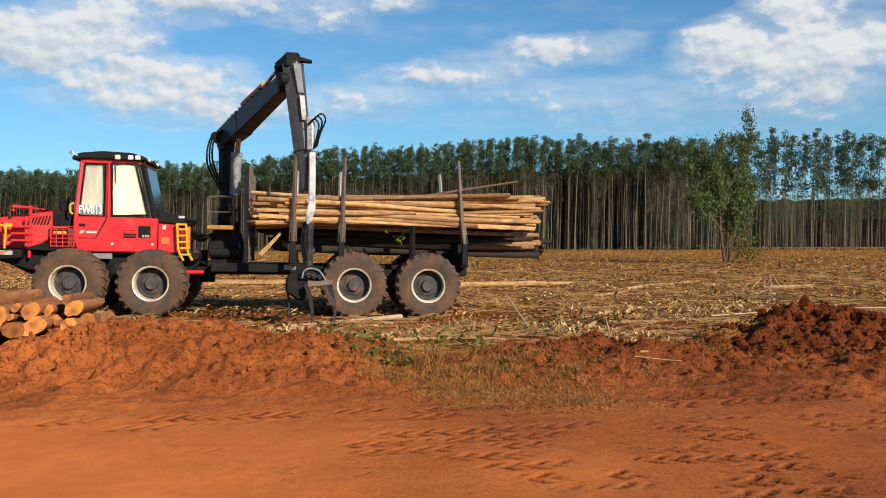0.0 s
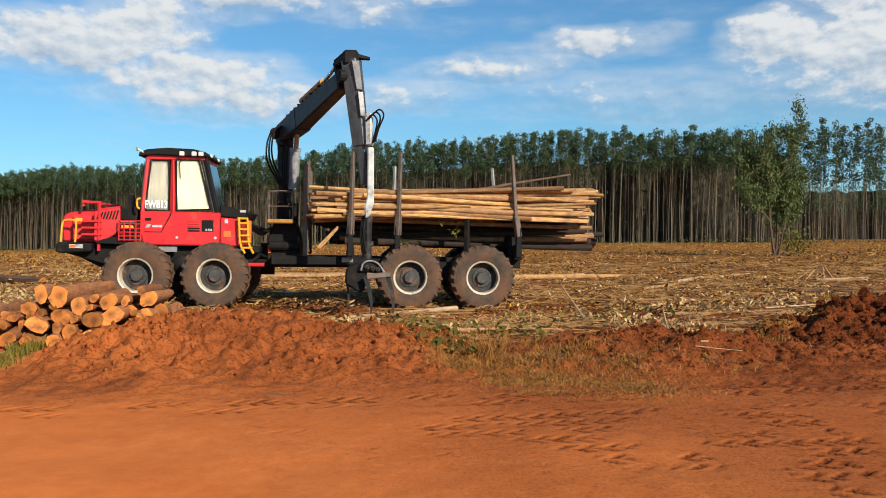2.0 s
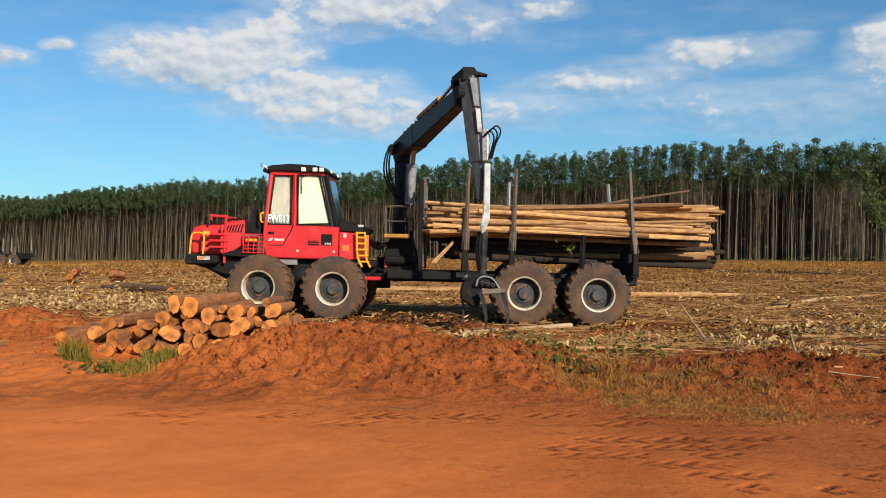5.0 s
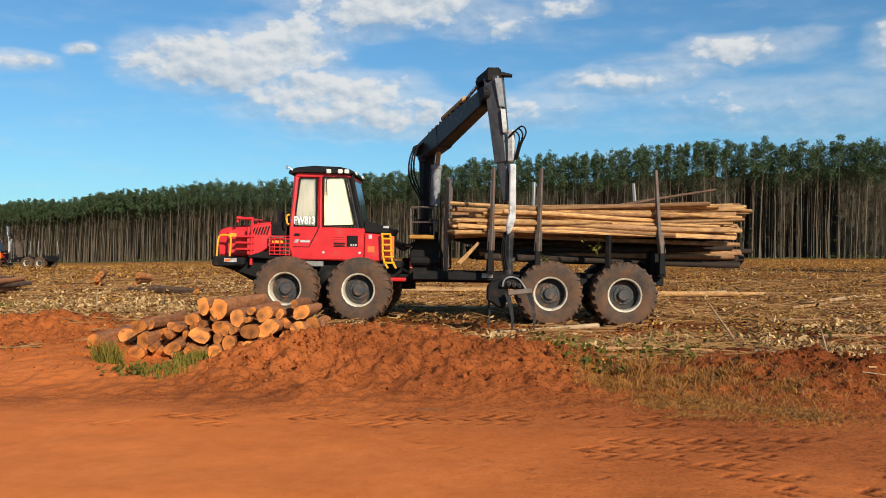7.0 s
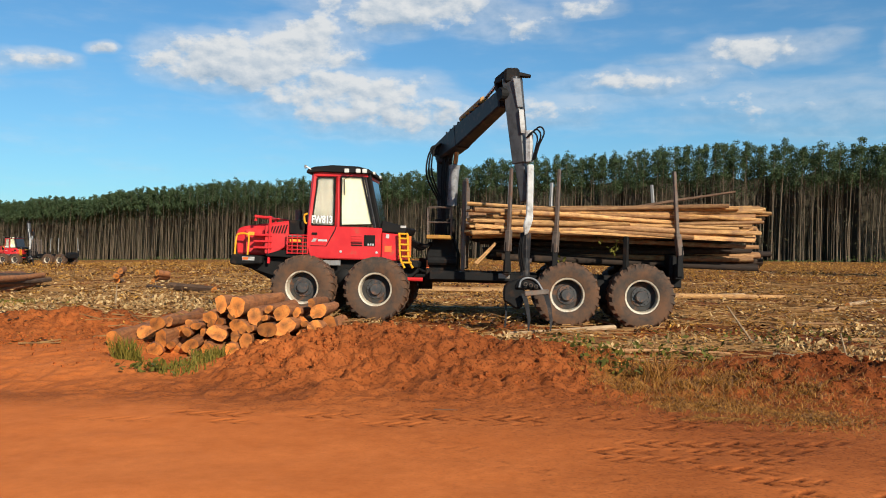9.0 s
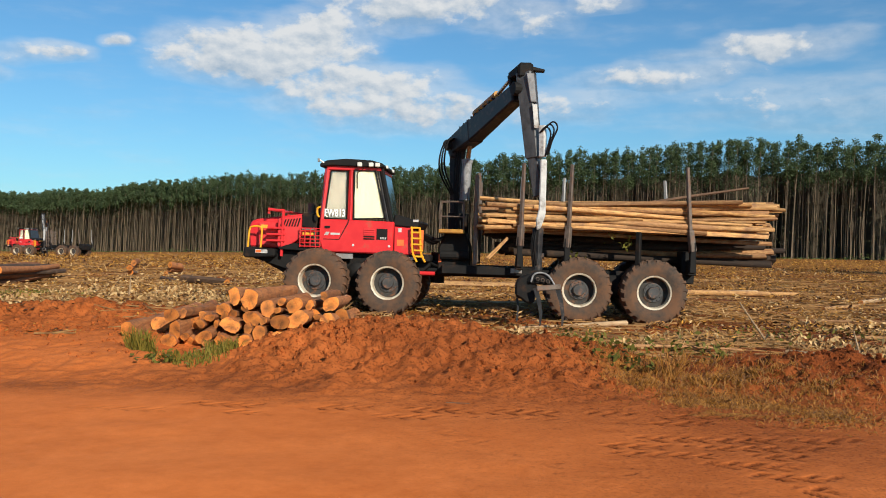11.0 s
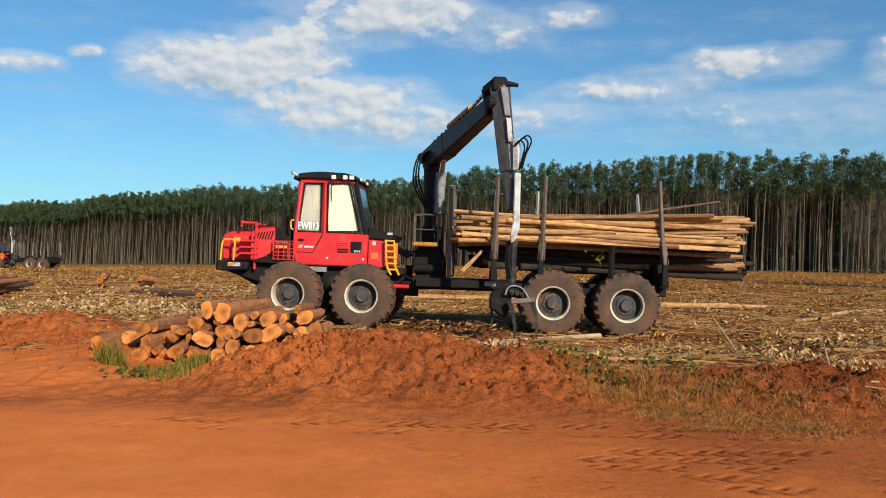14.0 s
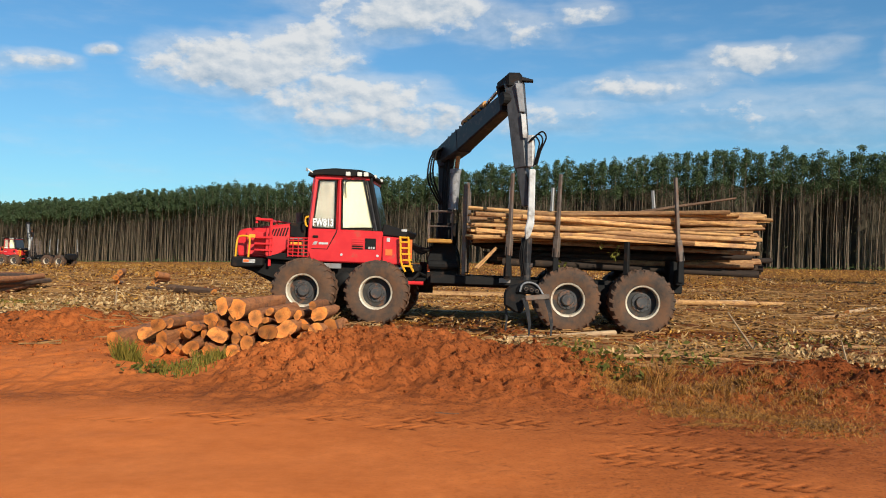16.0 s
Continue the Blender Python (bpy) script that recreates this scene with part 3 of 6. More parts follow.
def build_ground():
    xs = lines(-9.5, 9.5, 0.034, -2500, 2500, 1.09)
    ys = lines(4.9, 14.6, 0.034, -2000, 3500, 1.07)
    gx, gy = np.meshgrid(xs, ys)
    gz = ground_height(gx, gy)
    far = np.hypot(gx, gy)
    gz = gz - 0.004 * np.clip(far - 900, 0, None)
    verts = np.stack([gx, gy, gz], -1).reshape(-1, 3)
    nx, ny = len(xs), len(ys)
    idx = np.arange(nx * ny).reshape(ny, nx)
    faces = np.stack([idx[:-1, :-1], idx[:-1, 1:], idx[1:, 1:], idx[1:, :-1]], -1).reshape(-1, 4)
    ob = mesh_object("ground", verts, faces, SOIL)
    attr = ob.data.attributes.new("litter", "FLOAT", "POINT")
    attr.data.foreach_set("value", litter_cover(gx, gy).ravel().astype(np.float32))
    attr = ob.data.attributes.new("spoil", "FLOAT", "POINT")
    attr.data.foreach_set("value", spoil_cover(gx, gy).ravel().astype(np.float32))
    ob.data.shade_smooth()
    return tagged(ob, "red earth road with spoil banks and a felled field covered in dry litter", "ground", kind="structure")


build_ground()
gh = lambda x, y: float(ground_height(np.array([float(x)]), np.array([float(y)]))[0])

# ---- forest ----
EDGE_A, EDGE_B = Vector((190.0, 115.5)), Vector((-430.0, 485.0))


def crown_leaves(centres, outward, length, width, loose=0.55):
    """Leaf clumps as small blades that face outwards and up, like the skin of a crown."""
    n = len(centres)
    normal = outward + np.array([0, 0, 0.45]) + rng.normal(size=(n, 3)) * loose
    normal /= np.linalg.norm(normal, axis=1)[:, None] + 1e-9
    way = np.cross(normal, rng.normal(size=(n, 3)))
    way /= np.linalg.norm(way, axis=1)[:, None] + 1e-9
    side = np.cross(normal, way)
    ln = (length * rng.uniform(0.6, 1.4, n))[:, None] / 2
    wd = (width * rng.uniform(0.6, 1.4, n))[:, None] / 2
    v = np.stack([centres - way * ln, centres + side * wd, centres + way * ln, centres - side * wd], 1)
    return v.reshape(-1, 3), np.arange(4 * n).reshape(-1, 4)


def build_forest():
    """The standing plantation: rows of straight bare trunks with small crowns on top."""
    along = (EDGE_B - EDGE_A)
    length = along.length
    along.normalize()
    inward = Vector((-along.y, along.x))
    inward = inward if inward.y > 0 else -inward
    tv, tf = [], []
    leaf_c, leaf_o, leaf_s, dead_c = [], [], [], []
    count = 0
    spots = []
    for row in range(12):
        for k in range(int(length / 2.6)):
            s = (k + 0.5 * (row % 2) + rng.uniform(-0.35, 0.35)) * 2.6
            p = EDGE_A + along * s + inward * (row * 2.5 + rng.uniform(-0.6, 0.6) + 1.6 * math.sin(s * 0.021))
            az = math.degrees(math.atan2(p.x, p.y))
            if az > 45 or az < -46 or (az > 27.5 + 1.0 * math.sin(row) and row > 4):
                continue
            if row > 8 and rng.random() < 0.2:
                continue
            spots.append((p.x, p.y, row))
    for k in range(520):
        a = radians(rng.uniform(25.0, 48.0))
        d = 425 + rng.uniform(0, 26)
        spots.append((d * math.sin(a), d * math.cos(a), 20))
    for x, y, row in spots:
        h = 25.5 + rng.normal() * 0.55 + 0.8 * math.sin(x * 0.045) + 0.6 * math.sin(x * 0.17 + y * 0.06)
        if row == 20:
            h = 25.5 + rng.normal() * 0.7
        z0 = float(field_height(np.array([x]), np.array([y]))[0]) - 0.1
        dist = math.hypot(x, y)
        r0 = rng.uniform(0.055, 0.1)
        lean = rng.normal(0.022, 0.014) + (0.035 if x < -150 else 0.0)
        leany = rng.normal(0, 0.01)
        rings = []
        for i, u in enumerate((0.0, 0.3, 0.62, 0.95)):
            wave = 0.12 * math.sin(x * 3.1 + 5 * u)
            cx, cy = x + wave + lean * h * u * (0.6 + 0.6 * u), y + leany * h * u
            r = r0 * (1 - 0.7 * u)
            for q in range(4):
                tv.append((cx + r * math.cos(q * 1.5708), cy + r * math.sin(q * 1.5708), z0 + h * u))
            rings.append(count + 4 * i)
        for a, b in zip(rings, rings[1:]):
            for q in range(4):
                tf.append((a + q, a + (q + 1) % 4, b + (q + 1) % 4, b + q))
        count += 16
        near = min(1.0, 190.0 / dist)
        n = int((600 if row < 3 else 280 if row < 6 else 120) * (0.35 + 0.65 * near))
        low = rng.uniform(0.66, 0.76) if row < 4 else rng.uniform(0.6, 0.68)
        if math.atan2(x, y) > radians(24.5):
            low = 0.5
        # a crown of lobes on short limbs, pointed above, thinning out below
        lobes = 16
        lu = np.sort(rng.random(lobes))
        la = rng.uniform(0, 2 * np.pi, lobes)
        reach = 1.55 * np.clip(1.04 - lu, 0.05, 1) ** 0.5 * rng.uniform(0.3, 1.0, lobes) * np.clip(0.45 + lu * 1.4, 0, 1) * rng.uniform(0.8, 1.2)
        pick = rng.integers(0, lobes, n)
        ball = rng.normal(size=(n, 3))
        ball /= np.linalg.norm(ball, axis=1)[:, None]
        size = (0.62 + 0.35 * (1 - lu))[pick][:, None] * rng.uniform(0.4, 1.15, (n, 1))
        uz = lu[pick]
        cz = h * (low + (0.985 - low) * uz)
        mid = np.column_stack([x + lean * h * (0.9 + 0.25 * uz) + reach[pick] * np.cos(la[pick]), y + leany * h + reach[pick] * np.sin(la[pick]), z0 + cz])
        leaf_c.append(mid + ball * size * (1.15, 1.15, 1.0))
        leaf_o.append(ball)
        leaf_s.append(np.full(n, 0.55 if near < 0.6 else 0.38))
        if row < 6:
            m = 16
            uu = rng.uniform(0.1, 0.66, m)
            dead_c.append(np.column_stack([x + lean * h * uu + rng.normal(0, 0.45, m), y + rng.normal(0, 0.45, m), z0 + h * uu]))
    forest = new("eucalyptus_forest", None)
    tagged(forest, "dense plantation of tall straight eucalyptus with bare trunks", "forest", kind="stuff")
    trunks = mesh_object("trunks", tv, tf, GUM_TRUNK, forest)
    trunks.data.shade_smooth()
    sizes = np.concatenate(leaf_s)
    v, f = crown_leaves(np.concatenate(leaf_c), np.concatenate(leaf_o), sizes, sizes * 0.7, 0.85)
    mesh_object("crowns", v, f, GUM_LEAF, forest)
    v, f = leaf_quads(np.concatenate(dead_c), 0.7, 0.12, 0.8)
    mesh_object("side_twigs", v, f, SIDE_TWIG, forest)
    # a dark sheet in place of the gloom deep between the trunks
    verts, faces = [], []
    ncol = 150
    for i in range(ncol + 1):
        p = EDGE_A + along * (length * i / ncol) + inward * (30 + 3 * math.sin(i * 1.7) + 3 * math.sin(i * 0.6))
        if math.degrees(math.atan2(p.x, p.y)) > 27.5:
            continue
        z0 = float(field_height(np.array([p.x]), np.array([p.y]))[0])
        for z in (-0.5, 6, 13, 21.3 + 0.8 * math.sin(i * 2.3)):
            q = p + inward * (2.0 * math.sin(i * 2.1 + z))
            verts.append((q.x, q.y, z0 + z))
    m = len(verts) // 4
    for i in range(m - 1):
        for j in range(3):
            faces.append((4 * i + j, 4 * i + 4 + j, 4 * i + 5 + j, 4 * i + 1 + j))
    mesh_object("gloom_sheet", verts, faces, GLOOM, forest)
    # a second dark sheet, for the gloom behind the far strip
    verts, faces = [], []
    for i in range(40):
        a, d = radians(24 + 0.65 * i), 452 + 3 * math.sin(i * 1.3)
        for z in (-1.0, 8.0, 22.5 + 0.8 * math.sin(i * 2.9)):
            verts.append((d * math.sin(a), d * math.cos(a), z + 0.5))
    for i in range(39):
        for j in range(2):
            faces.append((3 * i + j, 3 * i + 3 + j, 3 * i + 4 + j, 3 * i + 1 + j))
    mesh_object("gloom_sheet", verts, faces, GLOOM, forest)
    # low scrub along the foot of the edge
    n = 5200
    s = rng.uniform(0, length, n)
    base = np.array([EDGE_A.x, EDGE_A.y]) + np.outer(s, [along.x, along.y]) + np.outer(rng.normal(-0.5, 1.4, n), [inward.x, inward.y])
    z = field_height(base[:, 0], base[:, 1]) + np.abs(rng.normal(0, 0.55, n)) * (0.4 + (np.sin(s * 0.11) > 0.3))
    v, f = leaf_quads(np.column_stack([base, z]), 0.55, 0.3, 0.3)
    mesh_object("edge_scrub", v, f, TREE_LEAF, forest)


build_forest()

# ---- forwarder ----
FWD = pose(-0.7, 20.0, 0.134, 0, 1.0, 0)


def deep(outline, y):
    """Side-view places (x, z) carried from the wheel plane to the depth y."""
    k = (20.0 + y) / 18.62
    return [((x - 0.7) * k + 0.7, (z - 1.516) * k + 1.516) for x, z in outline]


def block(name, outline, y0, y1, mat, parent, label="", bevel=0.015):
    return part(name, prism(bmesh.new(), deep(outline, min(y0, y1)), y0, y1, bevel), mat, parent, label)


def rect(x0, x1, z0, z1):
    return [(x0, z0), (x1, z0), (x1, z1), (x0, z1)]


def wheel(parent, x, y, side):
    """Tyre, rim with a pale ring, hub with bolts. side: -1 for the outer face towards -y."""
    r, w = 0.71, 0.62
    rim = bmesh.new()
    s = side
    lathe(rim, [(0.318, s * 0.06), (0.318, s * 0.24), (0.33, s * 0.30), (0.362, s * 0.315), (0.366, s * 0.28), (0.34, s * 0.22), (0.34, -s * 0.28)], (x, y, r), steps=40, caps=False)
    rim = smooth(part("wheel", rim, RIM, parent, "wheel with a cream rim and dusty tyre"))
    tyre = bmesh.new()
    prof = [(0.345, 0.27), (0.37, 0.31), (0.46, 0.335), (0.56, 0.34), (0.63, 0.32), (0.67, 0.27), (0.682, 0.15), (0.684, 0)]
    prof = [(a, -b) for a, b in prof] + [(a, b) for a, b in prof[-2::-1]]
    lathe(tyre, prof, (x, y, r), steps=48, caps=False)
    tyre.verts.ensure_lookup_table()
    for k in range(23):
        for half in (-1, 1):
            a = 2 * math.pi * (k + 0.25 * half) / 23 + 0.1 * x
            ca, sa = math.cos(a), math.sin(a)
            way = Vector((-sa, 0, ca))
            out = Vector((ca, 0, sa))
            mid = Vector((x, y, r))
            c0 = mid + out * 0.682 + Vector((0, half * 0.02, 0)) - way * 0.03
            c1 = mid + out * 0.672 + Vector((0, half * 0.30, 0)) + way * 0.06
            c2 = mid + out * 0.61 + Vector((0, half * 0.335, 0)) + way * 0.075
            prev = None
            tyre.verts.ensure_lookup_table()
            root = tyre.verts[(k * 2 + 7) % 40]
            for p, h in ((c0, 0.02), (c1, 0.02), (c2, 0.012)):
                ring = [tyre.verts.new(p - way * 0.035 - out * 0.03), tyre.verts.new(p - way * 0.026 + out * h), tyre.verts.new(p + way * 0.026 + out * h), tyre.verts.new(p + way * 0.035 - out * 0.03)]
                if prev:
                    for q in range(3):
                        tyre.faces.new((prev[q], prev[q + 1], ring[q + 1], ring[q]))
                else:
                    tyre.faces.new(ring)
                    tyre.edges.new((root, ring[0]))
                prev = ring
            tyre.faces.new(prev[::-1])
    bmesh.ops.recalc_face_normals(tyre, faces=tyre.faces[:])
    smooth(part("tyre", tyre, RUBBER, rim, "lugged tyre caked with brown dust"), 35)
    hub = bmesh.new()
    lathe(hub, [(0.0001, s * 0.24), (0.11, s * 0.24), (0.125, s * 0.22), (0.13, s * 0.15), (0.2, s * 0.15), (0.215, s * 0.12), (0.25, s * 0.1), (0.325, s * 0.07)], (x, y, r), steps=28)
    for k in range(12):
        a = k * math.pi / 6
        c = Vector((x + 0.17 * math.cos(a), y, r + 0.17 * math.sin(a)))
        rod(hub, [c + Vector((0, s * 0.1, 0)), c + Vector((0, s * 0.17, 0))], 0.014, 6)
    smooth(part("hub", hub, HUB, rim, "dark grey wheel hub with bolts"), 30)
    return rim


def text_mesh(name, words, size, m, mat, parent):
    curve = bpy.data.curves.new(name, "FONT")
    curve.body, curve.size, curve.extrude, curve.offset = words, size, 0.002, 0.006
    curve.align_x, curve.align_y = "CENTER", "CENTER"
    holder = new(name, curve)
    me = bpy.data.meshes.new_from_object(holder.evaluated_get(bpy.context.evaluated_depsgraph_get()))
    bpy.data.objects.remove(holder)
    me.name = name
    me.materials.append(mat)
    ob = new(name, me)
    ob.matrix_basis = m
    ob.parent = parent
    return ob


def glass_material():
    m = bpy.data.materials.new("cab_glass")
    m.use_nodes = True
    b = m.node_tree.nodes["Principled BSDF"]
    b.inputs["Base Color"].default_value = (0.93, 0.96, 0.95, 1)
    b.inputs["Roughness"].default_value = 0.03
    b.inputs["Transmission Weight"].default_value = 1.0
    b.inputs["IOR"].default_value = 1.45
    return m


GLASS = glass_material()


def pane(name, outline, y, parent):
    ob = block(name, outline, y, y + 0.006, GLASS, parent, "clear window pane", 0)
    ob.visible_shadow = False
    return ob


def forwarder_front(fw):
    """Engine hood, cab and front frame."""
    block("front_frame", [(-5.1, 1.19), (-4.2, 0.93), (-1.3, 0.93), (-1.1, 1.1), (-1.1, 1.34), (-4.6, 1.34), (-5.15, 1.3)], -0.75, 0.75, BLACK, fw, "black painted front frame")
    block("bumper", [(-5.21, 1.18), (-5.1, 1.15), (-4.5, 1.19), (-4.5, 1.36), (-5.18, 1.39)], -0.98, 0.98, BLACK, fw, "black steel front bumper", 0.03)
    tag = block("bumper_plate", rect(-4.93, -4.66, 1.26, 1.34), -0.99, -0.978, WHITE, fw, "small white and red marking plate", 0.002)
    block("red_mark", rect(-4.92, -4.8, 1.275, 1.33), -0.995, -0.9885, ORANGE, tag, "red mark", 0)
    block("belly_plate", [(-4.9, 1.17), (-4.25, 0.84), (-3.9, 0.8), (-3.9, 1.2), (-4.9, 1.2)], -0.55, 0.55, BLACK, fw, "black belly plate")
    hood = block("hood", [(-5.05, 1.4), (-4.0, 1.37), (-3.92, 1.5), (-3.92, 2.14), (-4.9, 2.0), (-5.03, 1.95), (-5.09, 1.8)], -0.62, 0.62, RED, fw, "red engine hood", 0.03)
    block("side_skirt", [(-4.42, 1.36), (-3.55, 1.33), (-3.55, 1.45), (-4.1, 1.5), (-4.42, 1.4)], -0.93, -0.6, BLACK, fw, "black side step")
    panel = block("hood_side_panel", [(-4.45, 1.42), (-4.28, 1.38), (-3.93, 1.62), (-3.93, 2.1), (-4.45, 2.02)], -0.86, -0.62, RED_PANEL, fw, "red hood side panel with slots", 0.02)
    for i in range(7):
        x = -4.40 + 0.062 * i
        block("slot", [(x, 1.86), (x + 0.03, 1.86), (x + 0.085, 2.0 + 0.008 * i), (x + 0.055, 2.0 + 0.008 * i)], -0.868, -0.858, BLACK, panel, "dark cooling slot", 0)
    block("radiator_bay", rect(-4.86, -4.45, 1.44, 1.93), -0.68, -0.615, RED_PANEL, fw, "red inner wall of the radiator bay", 0.01)
    rungs = bmesh.new()
    for z in (1.52, 1.66, 1.8):
        box(rungs, -4.84, -4.42, -0.9, -0.68, z, z + 0.05, 0.01)
    part("hood_steps", rungs, RED, fw, "red steps on the hood side")
    block("amber_lamp", rect(-4.82, -4.68, 1.8, 1.88), -0.92, -0.86, AMBER, fw, "amber turn lamp", 0.012)
    rail = bmesh.new()
    for y in (-0.86, 0.86):
        rod(rail, [(-4.49, y, 1.2), (-4.47, y, 2.22), (-4.8, y, 2.24), (-4.8, y, 2.14)], 0.035, 6)
    rod(rail, [(-4.8, -0.86, 2.24), (-4.8, 0.86, 2.24)], 0.035, 6)
    box(rail, -4.82, -4.44, -0.9, -0.8, 2.2, 2.25)
    part("hood_guard", rail, RED, fw, "red tubular hood guard")
    hand = bmesh.new()
    rod(hand, curve_points([(-5.24, -0.92, 1.38), (-5.21, -0.92, 1.76), (-5.14, -0.92, 1.84), (-4.98, -0.92, 1.84), (-4.93, -0.92, 1.76), (-4.95, -0.92, 1.38)], 4), 0.022, 6)
    part("handrail", hand, YELLOW, fw, "yellow front handrail")
    cage = bmesh.new()
    for z in (1.44, 1.52, 1.6, 1.68, 1.78, 1.84):
        rod(cage, [(-4.05, -0.97, z), (-3.6, -0.97, z)], 0.013, 5)
    for x in (-4.05, -3.94, -3.82, -3.7, -3.6):
        rod(cage, [(x, -0.97, 1.42), (x, -0.97, 1.85)], 0.013, 5)
    for z in (1.46, 1.82):
        for x in (-4.05, -3.6):
            rod(cage, [(x, -0.97, z), (x, -0.6, z)], 0.013, 5)
    part("grille_guard", cage, RED, fw, "red bar guard over the side grille")
    block("marker_lamp", rect(-3.9, -3.66, 1.68, 1.74), -0.95, -0.9, AMBER, fw, "amber side lamp", 0.008)
    block("air_box", [(-3.93, 1.85), (-3.58, 1.8), (-3.58, 2.17), (-3.93, 2.15)], -0.8, 0.8, BLACK, fw, "black air intake box", 0.03)
    block("air_box_strip", rect(-3.92, -3.64, 1.80, 1.83), -0.83, -0.8, STEEL, fw, "pale steel strip", 0.004)
    pipe = bmesh.new()
    rod(pipe, [(-4.1, 0.3, 2.05), (-4.1, 0.3, 2.3), (-4.12, 0.3, 2.45)], 0.085, 12)
    smooth(part("exhaust_pipe", pipe, RUST, fw, "rusty brown exhaust stack"))
    # cab
    body = block("cab_body", [(-3.53, 1.62), (-3.45, 1.34), (-1.92, 1.33), (-1.9, 2.03), (-3.53, 2.05)], -0.96, 0.96, RED, fw, "red lower cab body", 0.025)
    block("door_seam", [(-3.44, 1.62), (-3.1, 1.62), (-2.92, 1.98), (-2.9, 2.05), (-2.885, 2.05), (-2.9, 1.96), (-3.09, 1.605), (-3.44, 1.605)], -0.964, -0.959, BLACK, body, "dark door seam", 0)
    block("door_handle", rect(-3.42, -3.3, 1.85, 1.9), -0.985, -0.958, BLACK, body, "black door handle", 0.008)
    for z in (1.83, 1.78, 1.73, 1.68, 1.63):
        block("vent_slat", rect(-2.56, -2.32, z, z + 0.03), -0.975, -0.958, BLACK if z < 1.7 else RED_PANEL, body, "", 0.004)
    plate = block("model_panel", rect(-2.28, -2.04, 1.63, 1.87), -0.966, -0.958, BLACK, body, "black square panel with small white marks", 0.004)
    for i in range(3):
        block("mark", rect(-2.2 + 0.05 * i, -2.165 + 0.05 * i, 1.645, 1.69), -0.972, -0.9665, WHITE, plate, "white mark", 0)
    logo = block("maker_mark", [(-3.42, 1.7), (-3.34, 1.7), (-3.3, 1.77), (-3.38, 1.77)], -0.966, -0.959, WHITE, body, "pale emblem", 0)
    block("name_bar", rect(-3.28, -3.08, 1.71, 1.755), -0.966, -0.9595, WHITE, body, "pale lettering bar", 0)
    for x, z in ((-2.78, 1.5), (-2.0, 1.5)):
        dot = bmesh.new()
        lathe(dot, [(0.0001, -0.012), (0.025, -0.012), (0.03, 0)], (*deep([(x, z)], -0.96)[0][:1], -0.96, deep([(x, z)], -0.96)[0][1]), steps=12)
        part("bolt_cap", dot, WHITE, body, "pale round cap")
    block("sill_plate", rect(-3.15, -2.78, 1.2, 1.31), -0.96, -0.9, STEEL, fw, "dull steel sill plate", 0.006)
    # cab frame: pillars lean inwards to the roof
    def pillar(name, a, b, w0, w1, y, mat=RED):
        bm = bmesh.new()
        (x0, z0), (x1, z1) = deep([a, b], y)
        beam(bm, (x0, y, z0), (x1, y * 0.93, z1), 0.09, w0, 0.08, w1, 0.012)
        return part(name, bm, mat, fw, "red cab pillar" if mat is RED else "dark cab pillar")
    for y in (-0.9, 0.9):
        pillar("cab_pillar", (-3.47, 2.02), (-3.36, 3.21), 0.1, 0.12, y)
        pillar("cab_pillar", (-2.86, 2.02), (-2.87, 3.21), 0.11, 0.09, y)
        pillar("cab_pillar", (-1.96, 2.02), (-2.22, 3.19), 0.09, 0.08, y, BLACK)
        pillar("cab_pillar", (-2.04, 2.02), (-2.31, 3.19), 0.07, 0.06, y, CRANE)
    block("cab_top_rail", [(-3.41, 3.11), (-2.22, 3.11), (-2.24, 3.21), (-3.39, 3.21)], -0.9, 0.9, RED, fw, "red cab top rail")
    roof = block("cab_roof", [(-3.57, 3.17), (-3.3, 3.21), (-2.24, 3.18), (-2.16, 3.2), (-2.2, 3.28), (-2.44, 3.34), (-3.0, 3.36), (-3.4, 3.32), (-3.56, 3.25)], -0.98, 0.98, BLACK, fw, "black cab roof", 0.02)
    for x in (-2.75, -2.5, -2.36):
        block("work_lamp", rect(x, x + 0.1, 3.2, 3.29), -1.05, -0.96, LAMP_GLASS, roof, "square roof work lamp", 0.012)
    for y in (-0.5, 0.5):
        bm = box(bmesh.new(), -2.26, -2.2, y - 0.06, y + 0.06, 3.24, 3.31, 0.012)
        part("work_lamp", bm, LAMP_GLASS, roof, "square roof work lamp")
    mirror = bmesh.new()
    rod(mirror, [(-3.5, -0.95, 3.25), (-3.66, -1.0, 3.36)], 0.015, 5)
    box(mirror, -3.7, -3.66, -1.03, -0.97, 3.31, 3.39, 0.01)
    part("roof_mirror", mirror, STEEL, fw, "small bright mirror on the roof corner")
    # windows with blinds drawn behind the glass
    for y, s in ((-0.93, 1), (0.93, -1)):
        frame_bits = bmesh.new()
        rim_out = deep([(-3.42, 2.06), (-2.94, 2.06), (-2.95, 3.09), (-3.31, 3.09)], y)
        rod(frame_bits, [(x, y, z) for x, z in rim_out + rim_out[:1]], 0.022, 5)
        rim_two = deep([(-2.79, 2.06), (-2.1, 2.1), (-2.34, 3.11), (-2.8, 3.11)], y)
        rod(frame_bits, [(x, y, z) for x, z in rim_two + rim_two[:1]], 0.024, 5)
        part("window_frame", frame_bits, BLACK, fw, "black rubber window frame")
        pane("window_pane", [(-3.41, 2.06), (-2.95, 2.06), (-2.96, 3.09), (-3.3, 3.09)], y, fw)
        pane("window_pane", [(-2.79, 2.07), (-2.1, 2.1), (-2.34, 3.11), (-2.8, 3.11)], y, fw)
